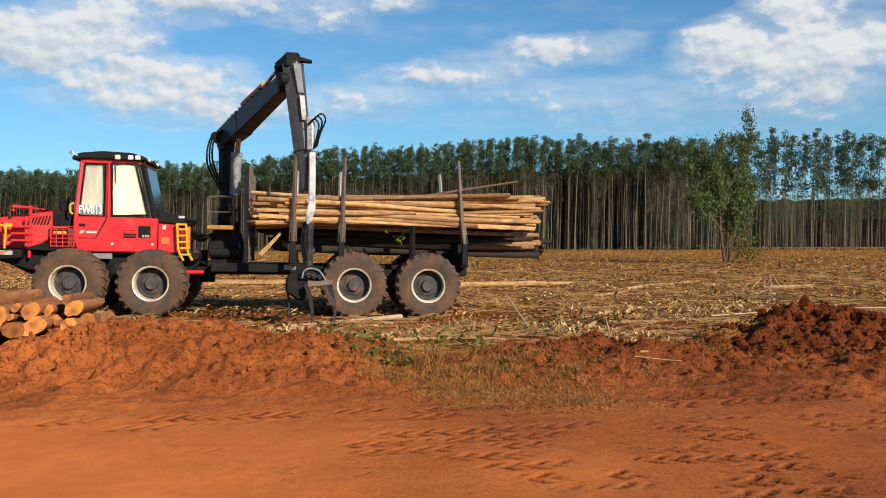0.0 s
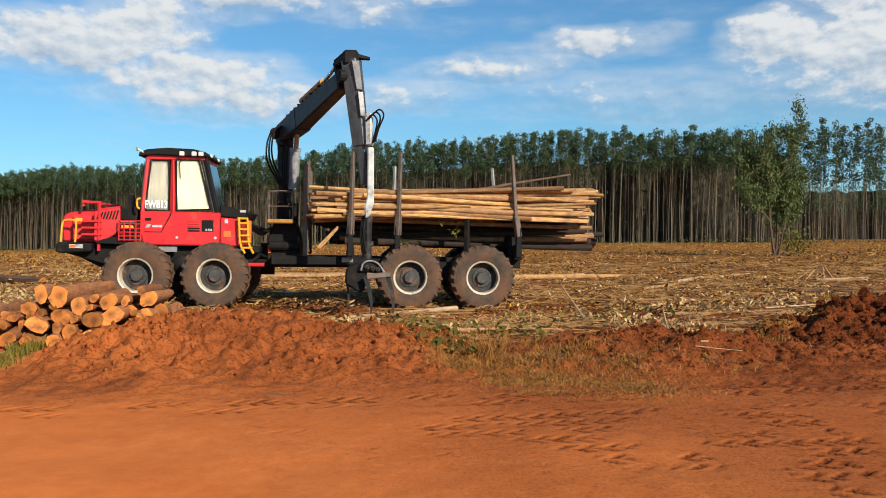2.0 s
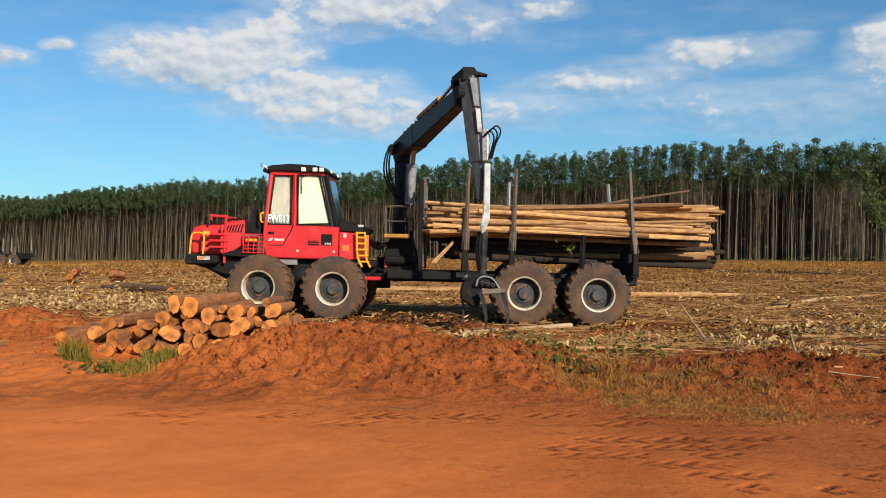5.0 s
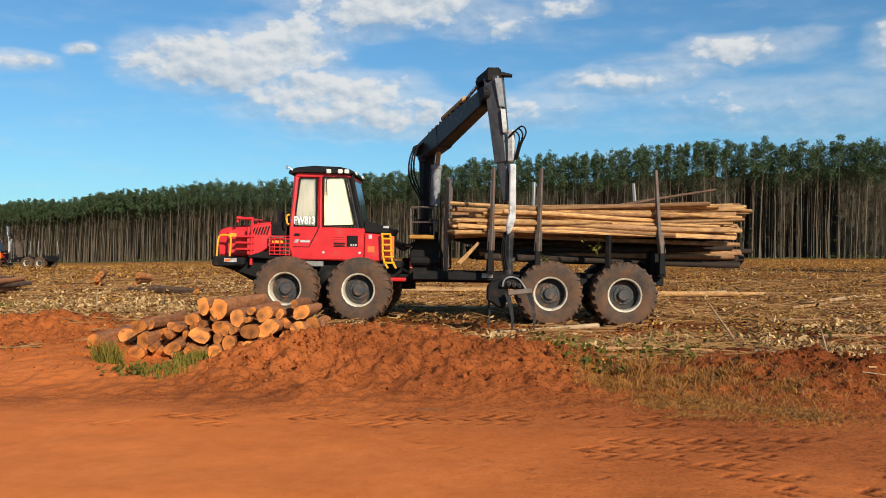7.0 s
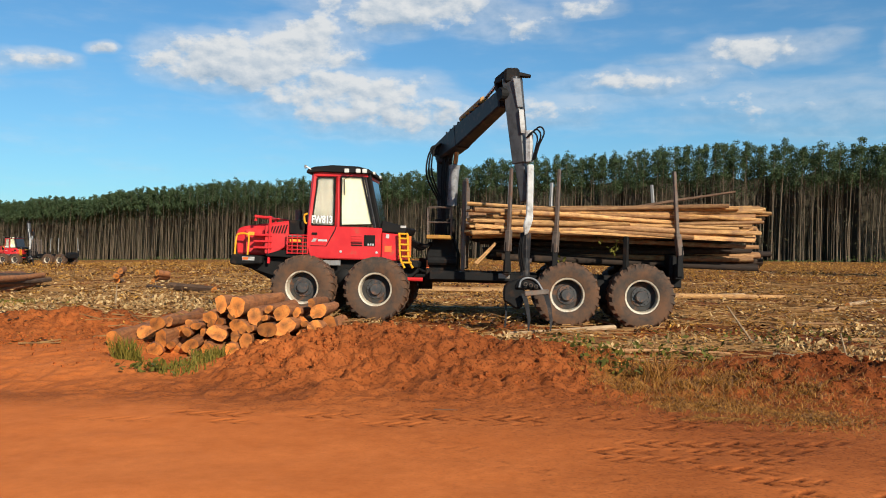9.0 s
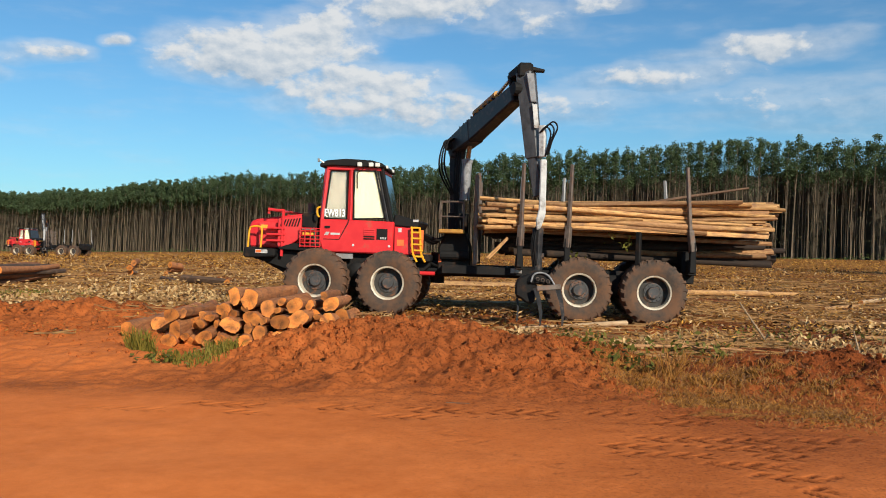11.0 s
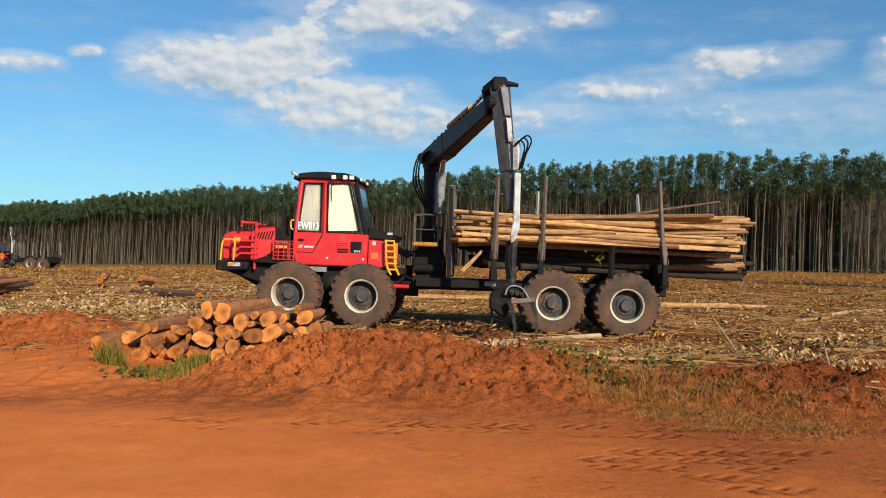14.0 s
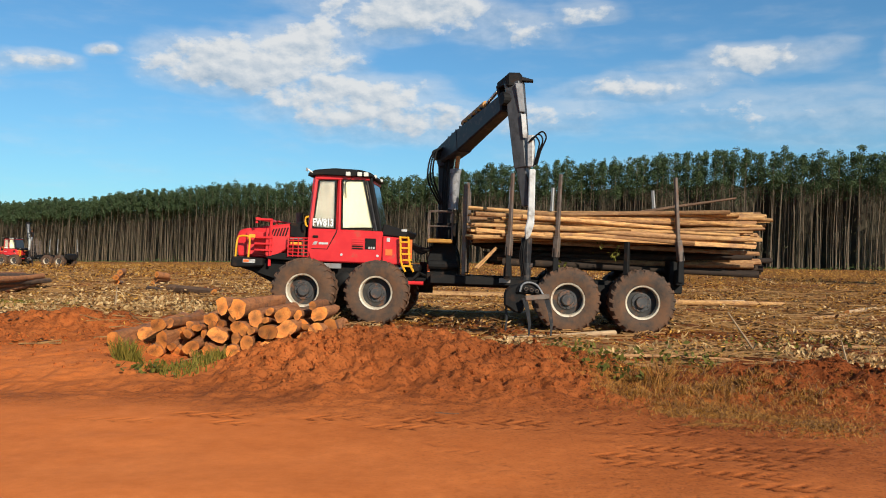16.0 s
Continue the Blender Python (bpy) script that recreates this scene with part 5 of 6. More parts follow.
def along_x(a, b):
    """A pose whose x axis points from a to b."""
    a, b = Vector(a), Vector(b)
    turn = (b - a).to_track_quat("X", "Z").to_matrix().to_4x4()
    return Matrix.Translation(a) @ turn


def build_load():
    """Peeled logs on the bunk, bulging over the stakes' pockets; recessed ones below, coloured darker for their shade.
    """
    r = random.Random(3)
    light = [log_mesh("load_log", 6.0, rad, rad * 0.68, 40 + i, PEELED, 13, 9, 0.17) for i, rad in enumerate((0.034, 0.046, 0.058, 0.038, 0.05, 0.03, 0.042, 0.066))]
    dark = [log_mesh("load_log", 6.0, rad, rad * 0.75, 60 + i, DARK_AND_SHADED_BARK) for i, rad in enumerate((0.07, 0.085, 0.075, 0.06))]

    brown = [log_mesh("load_log", 6.0, rad, rad * 0.7, 80 + i, BROWN_LOG, 7, 9, 0.1) for i, rad in enumerate((0.05, 0.065, 0.058))]

    def lay(me, x, y, z, dz=0.0, dy=0.0, flip=False, sink=0.14, label="peeled eucalyptus log stacked on the forwarder bunk"):
        a, b = Vector((x, y, z - sink)), Vector((x + 6.0, y + dy, z + dz - 0.15 * sink))
        m = along_x(b, a) if flip else along_x(a, b)
        turn = Matrix.Rotation(r.uniform(0, 6.28), 4, "X")
        short = Matrix.Diagonal((r.uniform(0.86, 1.02), 1, 1, 1))
        put_log("log", me, FWD @ m @ turn @ short, label, "logs on the bunk")

    # lower layers between the stakes, with their shade put into the bark colour
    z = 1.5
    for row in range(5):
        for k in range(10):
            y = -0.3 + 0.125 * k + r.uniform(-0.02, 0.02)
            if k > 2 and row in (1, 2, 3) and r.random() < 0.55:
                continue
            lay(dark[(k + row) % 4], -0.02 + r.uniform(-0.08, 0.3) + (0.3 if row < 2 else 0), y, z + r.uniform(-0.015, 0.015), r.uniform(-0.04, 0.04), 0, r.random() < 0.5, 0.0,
                "bark-covered log low on the bunk, coloured dark for shade")
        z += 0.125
    # upper, sunlit layers, bulging outwards, some crossing on a slant
    z = 2.07
    for row in range(6):
        for k in range(19):
            y = -1.1 + 0.122 * k + r.uniform(-0.05, 0.05)
            if 4 < k < 16 and row < 3:
                continue
            if row == 5 and r.random() < 0.45:
                continue
            dz = r.uniform(-0.19, 0.19) + 0.04 * (row > 3) + (-0.1 if row < 2 and k < 2 else 0)
            lay(brown[k % 3] if r.random() < 0.25 else light[(k * 5 + row * 3) % 8], -0.12 + r.uniform(-0.14, 0.34) + 0.05 * row, y, z + (0.07 if row < 2 and k < 2 else 0) + r.uniform(-0.02, 0.02), dz, r.uniform(-0.08, 0.08), r.random() < 0.5)
        z += 0.098
    # logs outside the stakes' line
    for k, (x, y, zz, dz) in enumerate(((-0.05, -1.14, 2.02, 0.2), (0.0, -1.2, 2.14, -0.02), (-0.02, -1.22, 2.3, -0.3), (0.05, -1.2, 2.36, -0.12), (0.1, -1.18, 2.46, -0.03), (-0.1, -1.1, 2.58, 0.02), (0.05, -1.26, 2.24, -0.1))):
        lay(light[k], x, y, zz, dz, r.uniform(-0.08, 0.08), k % 2 == 0)
    stubs = [log_mesh("load_log", ln, rad, rad * 0.85, 130 + i, (PEELED, BROWN_LOG)[i % 2], 5, 9, 0.12) for i, (ln, rad) in enumerate(((3.2, 0.055), (4.2, 0.062), (2.6, 0.05), (3.8, 0.07)))]
    for k in range(14):
        me = stubs[k % 4]
        x, zz = r.uniform(-0.1, 2.6), r.uniform(2.0, 2.58)
        a = Vector((x, -1.2 + r.uniform(-0.08, 0.06), zz))
        b = a + Vector((3.0, r.uniform(-0.06, 0.06), r.uniform(-0.2, 0.16)))
        put_log("log", me, FWD @ along_x(a, b), "short peeled log on the sunny side of the load", "logs on the bunk")
    # strays: a thin pole sticking up at the tail, a long one at the head, a slat hanging between the stakes
    thin = log_mesh("thin_pole", 2.6, 0.045, 0.025, 91, BARK, 6, 7)
    put_log("pole", thin, FWD @ along_x((3.5, 0.6, 2.62), (6.05, 0.7, 3.14)), "thin crooked bark-covered pole sticking up from the load", "logs on the bunk")
    top = log_mesh("thin_pole", 3.0, 0.05, 0.035, 92, PEELED, 6, 8)
    put_log("pole", top, FWD @ along_x((-0.15, -0.4, 2.66), (2.8, -0.3, 2.6)), "thin peeled pole lying on top of the load", "logs on the bunk")
    slat = log_mesh("broken_slat", 0.62, 0.05, 0.03, 93, PEELED, 3, 6, 0.2)
    put_log("broken_slat", slat, FWD @ along_x((0.12, -0.98, 1.32), (0.5, -1.0, 1.74)), "broken piece of peeled wood hanging from the load", "logs on the bunk")
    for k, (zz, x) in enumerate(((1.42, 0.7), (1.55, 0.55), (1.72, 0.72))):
        # the lowest log gets the bark tone that holds the load's shade
        me = log_mesh("load_log", 5.6, 0.085, 0.07, 70 + k, BROWN_LOG if k else DARK_AND_SHADED_BARK, 7, 10, 0.1)
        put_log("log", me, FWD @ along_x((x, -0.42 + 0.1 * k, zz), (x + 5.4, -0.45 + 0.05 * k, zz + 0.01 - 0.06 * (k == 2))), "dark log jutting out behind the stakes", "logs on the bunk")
    sprig_at = [(2.72, -1.18, 1.95), (3.05, -1.15, 1.8), (1.95, -1.0, 1.38)]
    for c in sprig_at:
        n = 22
        cs = np.array(c) + rng.normal(size=(n, 3)) * (0.09, 0.04, 0.11)
        v, f = leaf_quads(cs, 0.1, 0.05, 0.8)
        ob = mesh_object("leafy_sprig", v, f, WEED_LEAF)
        ob.matrix_basis = FWD
        tagged(ob, "sprig of green leaves caught in the load", "leaves", kind="stuff")


build_load()


def build_pile():
    """A heap of short reddish logs on the bank, cut ends towards the road."""
    r = random.Random(12)
    # logs roll down one after another onto those that lie there; thin ones lodge between thick ones
    ends = []

    def rest(x, rad):
        z = gh(x, 12.9) + rad * 0.55
        for ex, ez, er in ends:
            d = abs(x - ex)
            if d < (er + rad) * 0.97:
                z = max(z, ez + math.sqrt(((er + rad) * 0.97) ** 2 - d * d))
        return z

    for i in range(40):
        rad = r.uniform(0.1, 0.14) if r.random() < (0.65 if i < 14 else 0.35) else r.uniform(0.045, 0.075)
        spots = [min(-2.8, max(-5.2, r.gauss(-4.0, 0.7))) for _ in range(7)]
        x = min(spots, key=lambda q: rest(q, rad) - gh(q, 12.9) + 0.16 * abs(q + 3.9))
        ends.append((x, rest(x, rad), rad))
    ends.append((-5.77, gh(-5.77, 13.0) + 0.1, 0.13))
    for i, (x, z, rad) in enumerate(ends):
        y = 12.85 + 0.45 * (z - 0.3) + r.uniform(-0.12, 0.2)
        ln = r.uniform(2.2, 3.4)
        me = log_mesh("short_log", ln, rad * 1.03, rad * r.uniform(0.6, 0.85), 200 + i, RED_BARK, 6, 14, 0.2)
        a = Vector((x, y, z))
        low = gh(x - 0.17 * ln, y + ln) + rad
        b = Vector((x + ln * r.uniform(-0.16, 0.05), y + ln * 0.96, max(z + r.uniform(-0.2, -0.02), low)))
        put_log("log", me, along_x(a, b) @ Matrix.Rotation(r.uniform(0, 6.28), 4, "X"), "short red-barked log with an orange cut end in a heap", "heap of short logs")
    # what the heap rests on: logs hidden in the back and below
    for i in range(9):
        x, y = -5.6 + 0.36 * i, 13.3 + r.uniform(0, 0.3)
        me = log_mesh("short_log", 2.4, 0.13, 0.1, 260 + i, RED_BARK, 5, 12, 0.15)
        a = Vector((x, y, gh(x, y) + 0.12 + 0.02 * i))
        b = Vector((x - 0.3, y + 2.3, gh(x - 0.3, y + 2.3) + 0.16))
        put_log("log", me, along_x(a, b), "short red-barked log low in a heap", "heap of short logs")


build_pile()


def ground_log(name, a, b, r0, r1, mat, label, seed, sides=9, category="log", group=""):
    za, zb = gh(*a) + r0 * 0.8, gh(*b) + r1 * 0.8
    A, B = Vector((*a, za)), Vector((*b, zb))
    me = log_mesh(name, (B - A).length, r0, r1, seed, mat, 7, sides, 0.1)
    ob = new(name, me)
    ob.matrix_basis = along_x(A, B)
    return tagged(ob, label, category, group)


ground_log("fallen_pole", (0.1, 16.9), (2.3, 18.15), 0.05, 0.06, DRY_STICK, "pale bleached pole lying in front of the rear wheels", 301, group="poles on the ground")
for k, (a, b, r0, r1) in enumerate((((4.0, 30.6), (11.4, 36.2), 0.12, 0.09), ((6.0, 32.4), (10.2, 37.5), 0.1, 0.08), ((13.0, 33.0), (17.5, 37.0), 0.07, 0.05), ((11.9, 31.0), (14.6, 34.2), 0.08, 0.06),
                                    ((9.3, 27.0), (11.2, 29.3), 0.06, 0.05), ((17.2, 30.9), (20.5, 33.0), 0.07, 0.05), ((-4.0, 33.5), (3.5, 35.0), 0.12, 0.09), ((-2.6, 24.0), (1.5, 24.8), 0.06, 0.05))):
    ground_log("felled_log", a, b, r0, r1, PEELED if k % 2 == 0 else DRY_STICK, "peeled pale log lying in the felled field", 310 + k, group="logs in the field")
for k, (a, b, r0) in enumerate((((9.5, 19.0), (17.0, 21.0), 0.025), ((10.2, 18.4), (16.5, 18.9), 0.022), ((6.5, 17.2), (11.0, 19.4), 0.035), ((4.3, 14.2), (5.6, 12.9), 0.05), ((4.9, 13.9), (5.2, 15.3), 0.02),
                                ((1.2, 13.2), (3.6, 14.0), 0.025), ((-1.9, 12.9), (-0.5, 13.6), 0.03), ((1.5, 12.6), (2.9, 12.9), 0.02), ((4.4, 10.3), (4.8, 10.5), 0.014), ((4.3, 10.2), (4.9, 10.15), 0.01),
                                ((-0.7, 9.15), (-0.45, 9.13), 0.007), ((5.9, 16.0), (8.1, 15.6), 0.03), ((-8.0, 20.5), (-5.2, 21.3), 0.04), ((12.8, 24.0), (20.0, 25.5), 0.05), ((7.0, 22.0), (12.0, 21.4), 0.04))):
    ground_log("fallen_branch", a, b, r0, r0 * 0.6, (DRY_STICK, BARK, BROWN_LOG)[k % 3], "thin dry branch lying on the ground", 340 + k, 6, "branch", "branches on the ground")
for k, (x, y, lean, h) in enumerate(((4.35, 15.2, 0.6, 0.75), (-9.5, 21.0, 0.1, 0.5), (5.1, 13.2, 0.1, 0.45))):
    me = log_mesh("leaning_stick", h * 1.2, 0.025, 0.012, 380 + k, DRY_STICK, 5, 6)
    z = gh(x, y) - 0.02
    ob = new("leaning_stick", me)
    ob.matrix_basis = along_x((x, y, z), (x - lean * h, y + 0.2, z + h))
    tagged(ob, "dry stick standing at a slant in the litter", "branch", "branches on the ground")
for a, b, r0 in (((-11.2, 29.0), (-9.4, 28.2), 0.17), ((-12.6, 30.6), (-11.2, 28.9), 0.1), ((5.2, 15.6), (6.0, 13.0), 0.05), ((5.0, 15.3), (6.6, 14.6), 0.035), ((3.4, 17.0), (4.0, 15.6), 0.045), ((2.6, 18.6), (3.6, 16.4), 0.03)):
    ground_log("fallen_branch", a, b, r0, r0 * 0.7, DARK_AND_SHADED_BARK if 0.04 < r0 < 0.09 else BARK, "dark broken branch lying in the litter", 420 + int(100 * r0), 7, "branch", "branches on the ground")
# leaning split sticks, like a small tent
for k in range(5):
    me = log_mesh("split_stick", 1.1, 0.05, 0.03, 390 + k, BROWN_LOG, 3, 6, 0.2)
    x, y = 16.5 + 0.45 * k, 31.2 + 0.1 * k
    ob = new("split_stick", me)
    ob.matrix_basis = along_x((x, y, gh(x, y)), (x + 0.9 - 0.2 * k, y + 0.6, gh(x, y) + 0.35))
    tagged(ob, "pale split stick in a loose heap", "branch", "branches on the ground")


def far_stack(cx, cy, n, length, turn, label, seed, rad=0.11):
    r = random.Random(seed)
    for i in range(n):
        row = int(i / (n / 3))
        x = cx + 0.23 * (i - row * n / 3) + 0.1 * row
        z = gh(cx, cy) + rad + 0.2 * row
        y = cy + r.uniform(-0.2, 0.2)
        me = log_mesh("short_log", length * r.uniform(0.85, 1.1), rad * r.uniform(0.8, 1.2), rad * 0.8, seed * 31 + i, RED_BARK if i % 3 else BARK, 4, 8, 0.1)
        a = Vector((x, y, z))
        b = a + Vector((math.cos(turn) * length, math.sin(turn) * length, 0.1 * r.uniform(-1, 1)))
        put_log("log", me, along_x(a, b), label, "stacks in the field")


far_stack(-15.9, 24.0, 14, 6.5, radians(103), "log with orange cut end in a low field stack", 5)
far_stack(-15.8, 35.0, 3, 0.7, radians(100), "stump-like log end in the litter", 6, 0.13)
far_stack(-13.2, 32.5, 3, 0.9, radians(80), "stump-like log end in the litter", 7, 0.14)
ground_log("felled_log", (-16.2, 27.0), (-19.5, 36.0), 0.1, 0.07, BARK, "dark log lying beside a stack in the field", 402, group="logs in the field")
ground_log("felled_log", (-17.8, 23.4), (-16.9, 25.6), 0.06, 0.05, BARK, "dark log lying beside a stack in the field", 403, group="logs in the field")


# a second machine far behind
def far_machine():
    m = pose(-50.3, 92.0, gh(-50.3, 92.0) - 0.02, 0, 0, -4)
    ob = copy_thing(forwarder, m @ Matrix.Diagonal((0.92, 0.92, 0.92, 1)))
    ob.scale = (0.92, 0.92, 0.92)
    return tagged(ob, "red and black log forwarder working far off at the forest's edge", "forwarder", "forwarders in the field")


far_machine()


# ---- lone tree ----
def build_tree(x, y, h):
    r = random.Random(21)
    z = gh(x, y) - 0.1
    tree = new("savanna_tree", None)
    tree.matrix_basis = pose(x, y, z) @ Matrix.Diagonal((0.6, 0.6, 0.95, 1))
    wood = bmesh.new()
    tips = []

    def limb(p, way, length, rad, level):
        pts = [p]
        q, w = Vector(p), Vector(way)
        for i in range(5):
            w = (w + Vector((r.uniform(-0.2, 0.2), r.uniform(-0.2, 0.2), r.uniform(-0.05, 0.18)))).normalized()
            q = q + w * length / 5
            pts.append(q.copy())
        rod(wood, pts, rad, 6, rad * 0.45)
        if level >= 2:
            tips.extend(pts[2:])
            return
        for i in range(3 + level):
            at = pts[2 + i % 4]
            turn = Vector((r.uniform(-1, 1), r.uniform(-1, 1), r.uniform(0.1, 1.1))).normalized()
            limb(at, turn, length * r.uniform(0.45, 0.65), rad * 0.5, level + 1)
        tips.extend(pts[3:])

    for way, ln, rad in (((-0.13, 0.0, 1), h * 0.66, 0.2), ((0.12, 0.1, 1), h * 0.72, 0.22), ((0.3, -0.1, 0.95), h * 0.48, 0.14), ((-0.3, 0.15, 0.95), h * 0.45, 0.13)):
        limb(Vector((way[0] * 0.6, way[1] * 0.6, 0)), Vector(way).normalized(), ln, rad, 0)
    smooth(part("trunk", wood, BARK, tree, "forked grey-brown trunk with upright limbs"))
    cs, way = [], []
    for p in tips:
        if p.z < h * 0.22:
            continue
        n = 85
        out = rng.normal(size=(n, 3))
        cs.append(np.array(p) + out * (0.42, 0.42, 0.34))
        way.append(out / np.linalg.norm(out, axis=1)[:, None])
    v, f = crown_leaves(np.concatenate(cs), np.concatenate(way), 0.26, 0.16, 0.7)
    mesh_object("crown", v, f, TREE_LEAF, tree)
    shrub = np.array([1.9, 0.5, 1.2]) + rng.normal(size=(500, 3)) * (0.75, 0.7, 0.6)
    shrub[:, 2] = np.abs(shrub[:, 2])
    v, f = leaf_quads(shrub, 0.26, 0.15, 0.2)
    ob = mesh_object("shrub", v, f, WEED_LEAF)
    ob.matrix_basis = pose(x, y, z + 0.05)
    tagged(ob, "low green shrub beside the lone tree's foot", "shrub")
    return tagged(tree, "lone savanna tree with an open uneven crown in the field", "tree")


build_tree(33.7, 67.0, 12.0)

# ---- low plants, litter and clods ----


def tuft(name, x, y, spread, height, n, mat, label, category="grass", kind=""):
    """A tuft of bent blades."""
    z = np.array([gh(x + dx, y) for dx in (-spread, 0, spread)]).mean()
    verts, faces = [], []
    for i in range(n):
        a, d = rng.uniform(0, 2 * np.pi), spread * np.sqrt(rng.random())
        bx, by = x + d * math.cos(a), y + d * math.sin(a)
        hh = height * rng.uniform(0.4, 1.1)
        lx, ly = rng.normal(0, 0.45) * hh, rng.normal(0, 0.45) * hh
        w = rng.uniform(0.004, 0.009)
        bz = gh(bx, by) - 0.01
        k = len(verts)
        verts += [(bx - w, by, bz), (bx + w, by, bz), (bx + lx * 0.45 + w * 0.8, by + ly * 0.45, bz + hh * 0.7), (bx + lx * 0.45 - w * 0.8, by + ly * 0.45, bz + hh * 0.7), (bx + lx, by + ly, bz + hh * (0.95 - 0.3 * abs(lx) / hh))]
        faces += [(k, k + 1, k + 2, k + 3), (k + 3, k + 2, k + 4)]
    ob = mesh_object(name, verts, faces, mat)
    return tagged(ob, label, category, kind=kind)


for x, y, s, h, n in ((-5.25, 12.0, 0.2, 0.36, 220), (-4.05, 11.9, 0.22, 0.26, 150), (-4.1, 11.2, 0.4, 0.14, 240), (-4.6, 11.5, 0.3, 0.1, 90), (-12.8, 20.5, 1.5, 0.14, 500)):
    tuft("grass_tuft", x, y, s, h, n, GRASS_BLADE, "tuft of half-green grass on red soil", kind="stuff")


def build_straw():
    """Short dry grass lying over the bank, one loose cover."""
    verts, faces = [], []
    for x, y, s, h, n in ((1.95, 11.0, 0.26, 0.42, 110), (2.2, 10.5, 0.7, 0.1, 700), (1.5, 10.2, 0.55, 0.08, 420), (2.9, 10.7, 0.6, 0.1, 420), (2.2, 9.8, 0.9, 0.05, 2200), (3.2, 9.05, 0.8, 0.04, 2400), (3.4, 10.0, 0.7, 0.06, 900), (1.6, 11.2, 0.9, 0.08, 1000), (2.6, 10.6, 0.8, 0.09, 1200),
                          (5.5, 11.4, 0.8, 0.12, 500), (4.4, 10.0, 0.8, 0.06, 260), (4.2, 13.3, 0.7, 0.12, 300), (1.5, 12.4, 0.8, 0.1, 300), (2.6, 11.8, 0.8, 0.1, 300), (5.2, 12.9, 0.1, 0.35, 25)):
        for i in range(n):
            a, d = rng.uniform(0, 2 * np.pi), s * abs(rng.normal(0, 0.6))
            bx, by = x + d * math.cos(a), y + 0.8 * d * math.sin(a)
            hh = h * rng.uniform(0.3, 1.2)
            lx, ly = rng.normal(0, 0.9) * max(hh, 0.07), rng.normal(0, 0.7) * max(hh, 0.07)
            w = rng.uniform(0.002, 0.005)
            bz = gh(bx, by) - 0.005
            k = len(verts)
            verts += [(bx - w, by, bz), (bx + w, by, bz), (bx + lx * 0.5 + w, by + ly * 0.5, bz + hh * 0.75), (bx + lx * 0.5 - w, by + ly * 0.5, bz + hh * 0.75), (bx + lx, by + ly, bz + hh * 0.8)]
            faces += [(k, k + 1, k + 2, k + 3), (k + 3, k + 2, k + 4)]
    tagged(mesh_object("dry_grass", verts, faces, STRAW_BLADE), "short dry straw-coloured grass on the red bank", "grass", kind="stuff")


build_straw()


def build_weeds():
    """Green weeds that sprout through the litter: stems with leaves."""
    cs, verts, faces = [], [], []
    for x, y, s, n, h in ((1.35, 11.2, 0.26, 80, 0.12), (1.0, 12.3, 0.2, 50, 0.1), (1.8, 12.6, 0.35, 50, 0.08), (2.6, 13.4, 0.3, 80, 0.12), (1.0, 13.6, 0.4, 90, 0.06), (4.0, 15.5, 0.6, 110, 0.06),
                          (-0.9, 14.4, 0.3, 60, 0.06), (-4.5, 11.1, 0.2, 60, 0.06), (2.95, 12.7, 0.12, 45, 0.15), (5.0, 17.0, 0.8, 120, 0.05), (-12.5, 21.0, 1.2, 160, 0.06), (7.0, 18.0, 0.9, 90, 0.05)):
        one = np.column_stack([x + rng.normal(0, s, n), y + rng.normal(0, s * 0.7, n), np.abs(rng.normal(0, h, n))])
        one[:, 2] += ground_height(one[:, 0], one[:, 1]) + 0.02
        cs.append(one)
        for q in one[::5]:
            k = len(verts)
            g = gh(q[0] + 0.02, q[1])
            verts += [(q[0] + 0.02, q[1], g), (q[0] + 0.028, q[1], g), (q[0], q[1], q[2])]
            faces.append((k, k + 1, k + 2))
    v, f = leaf_quads(np.concatenate(cs), 0.1, 0.05, 0.15)
    k = len(v)
    both = np.concatenate([v, np.array(verts)])
    ob = mesh_object("weeds", both.tolist(), f.tolist() + [tuple(k + i for i in t) for t in faces], WEED_LEAF)
    tagged(ob, "low green weeds sprouting through the litter on the bank", "weeds", kind="stuff")


build_weeds()


def slash(x, y):
    """How high the felling waste lies: heaps and combed windrows, thin between them."""
    heap = step(-0.12, 0.4, cell(x, y * 1.6, 41, 2.6) + 0.6 * cell(x, y, 42, 0.8))
    tuss = step(-0.05, 0.4, cell(x, y, 43, 0.55) + 0.5 * cell(x, y, 44, 0.22))
    return (0.13 * heap + 0.1 * tuss) * step(12.4, 15.0, y)


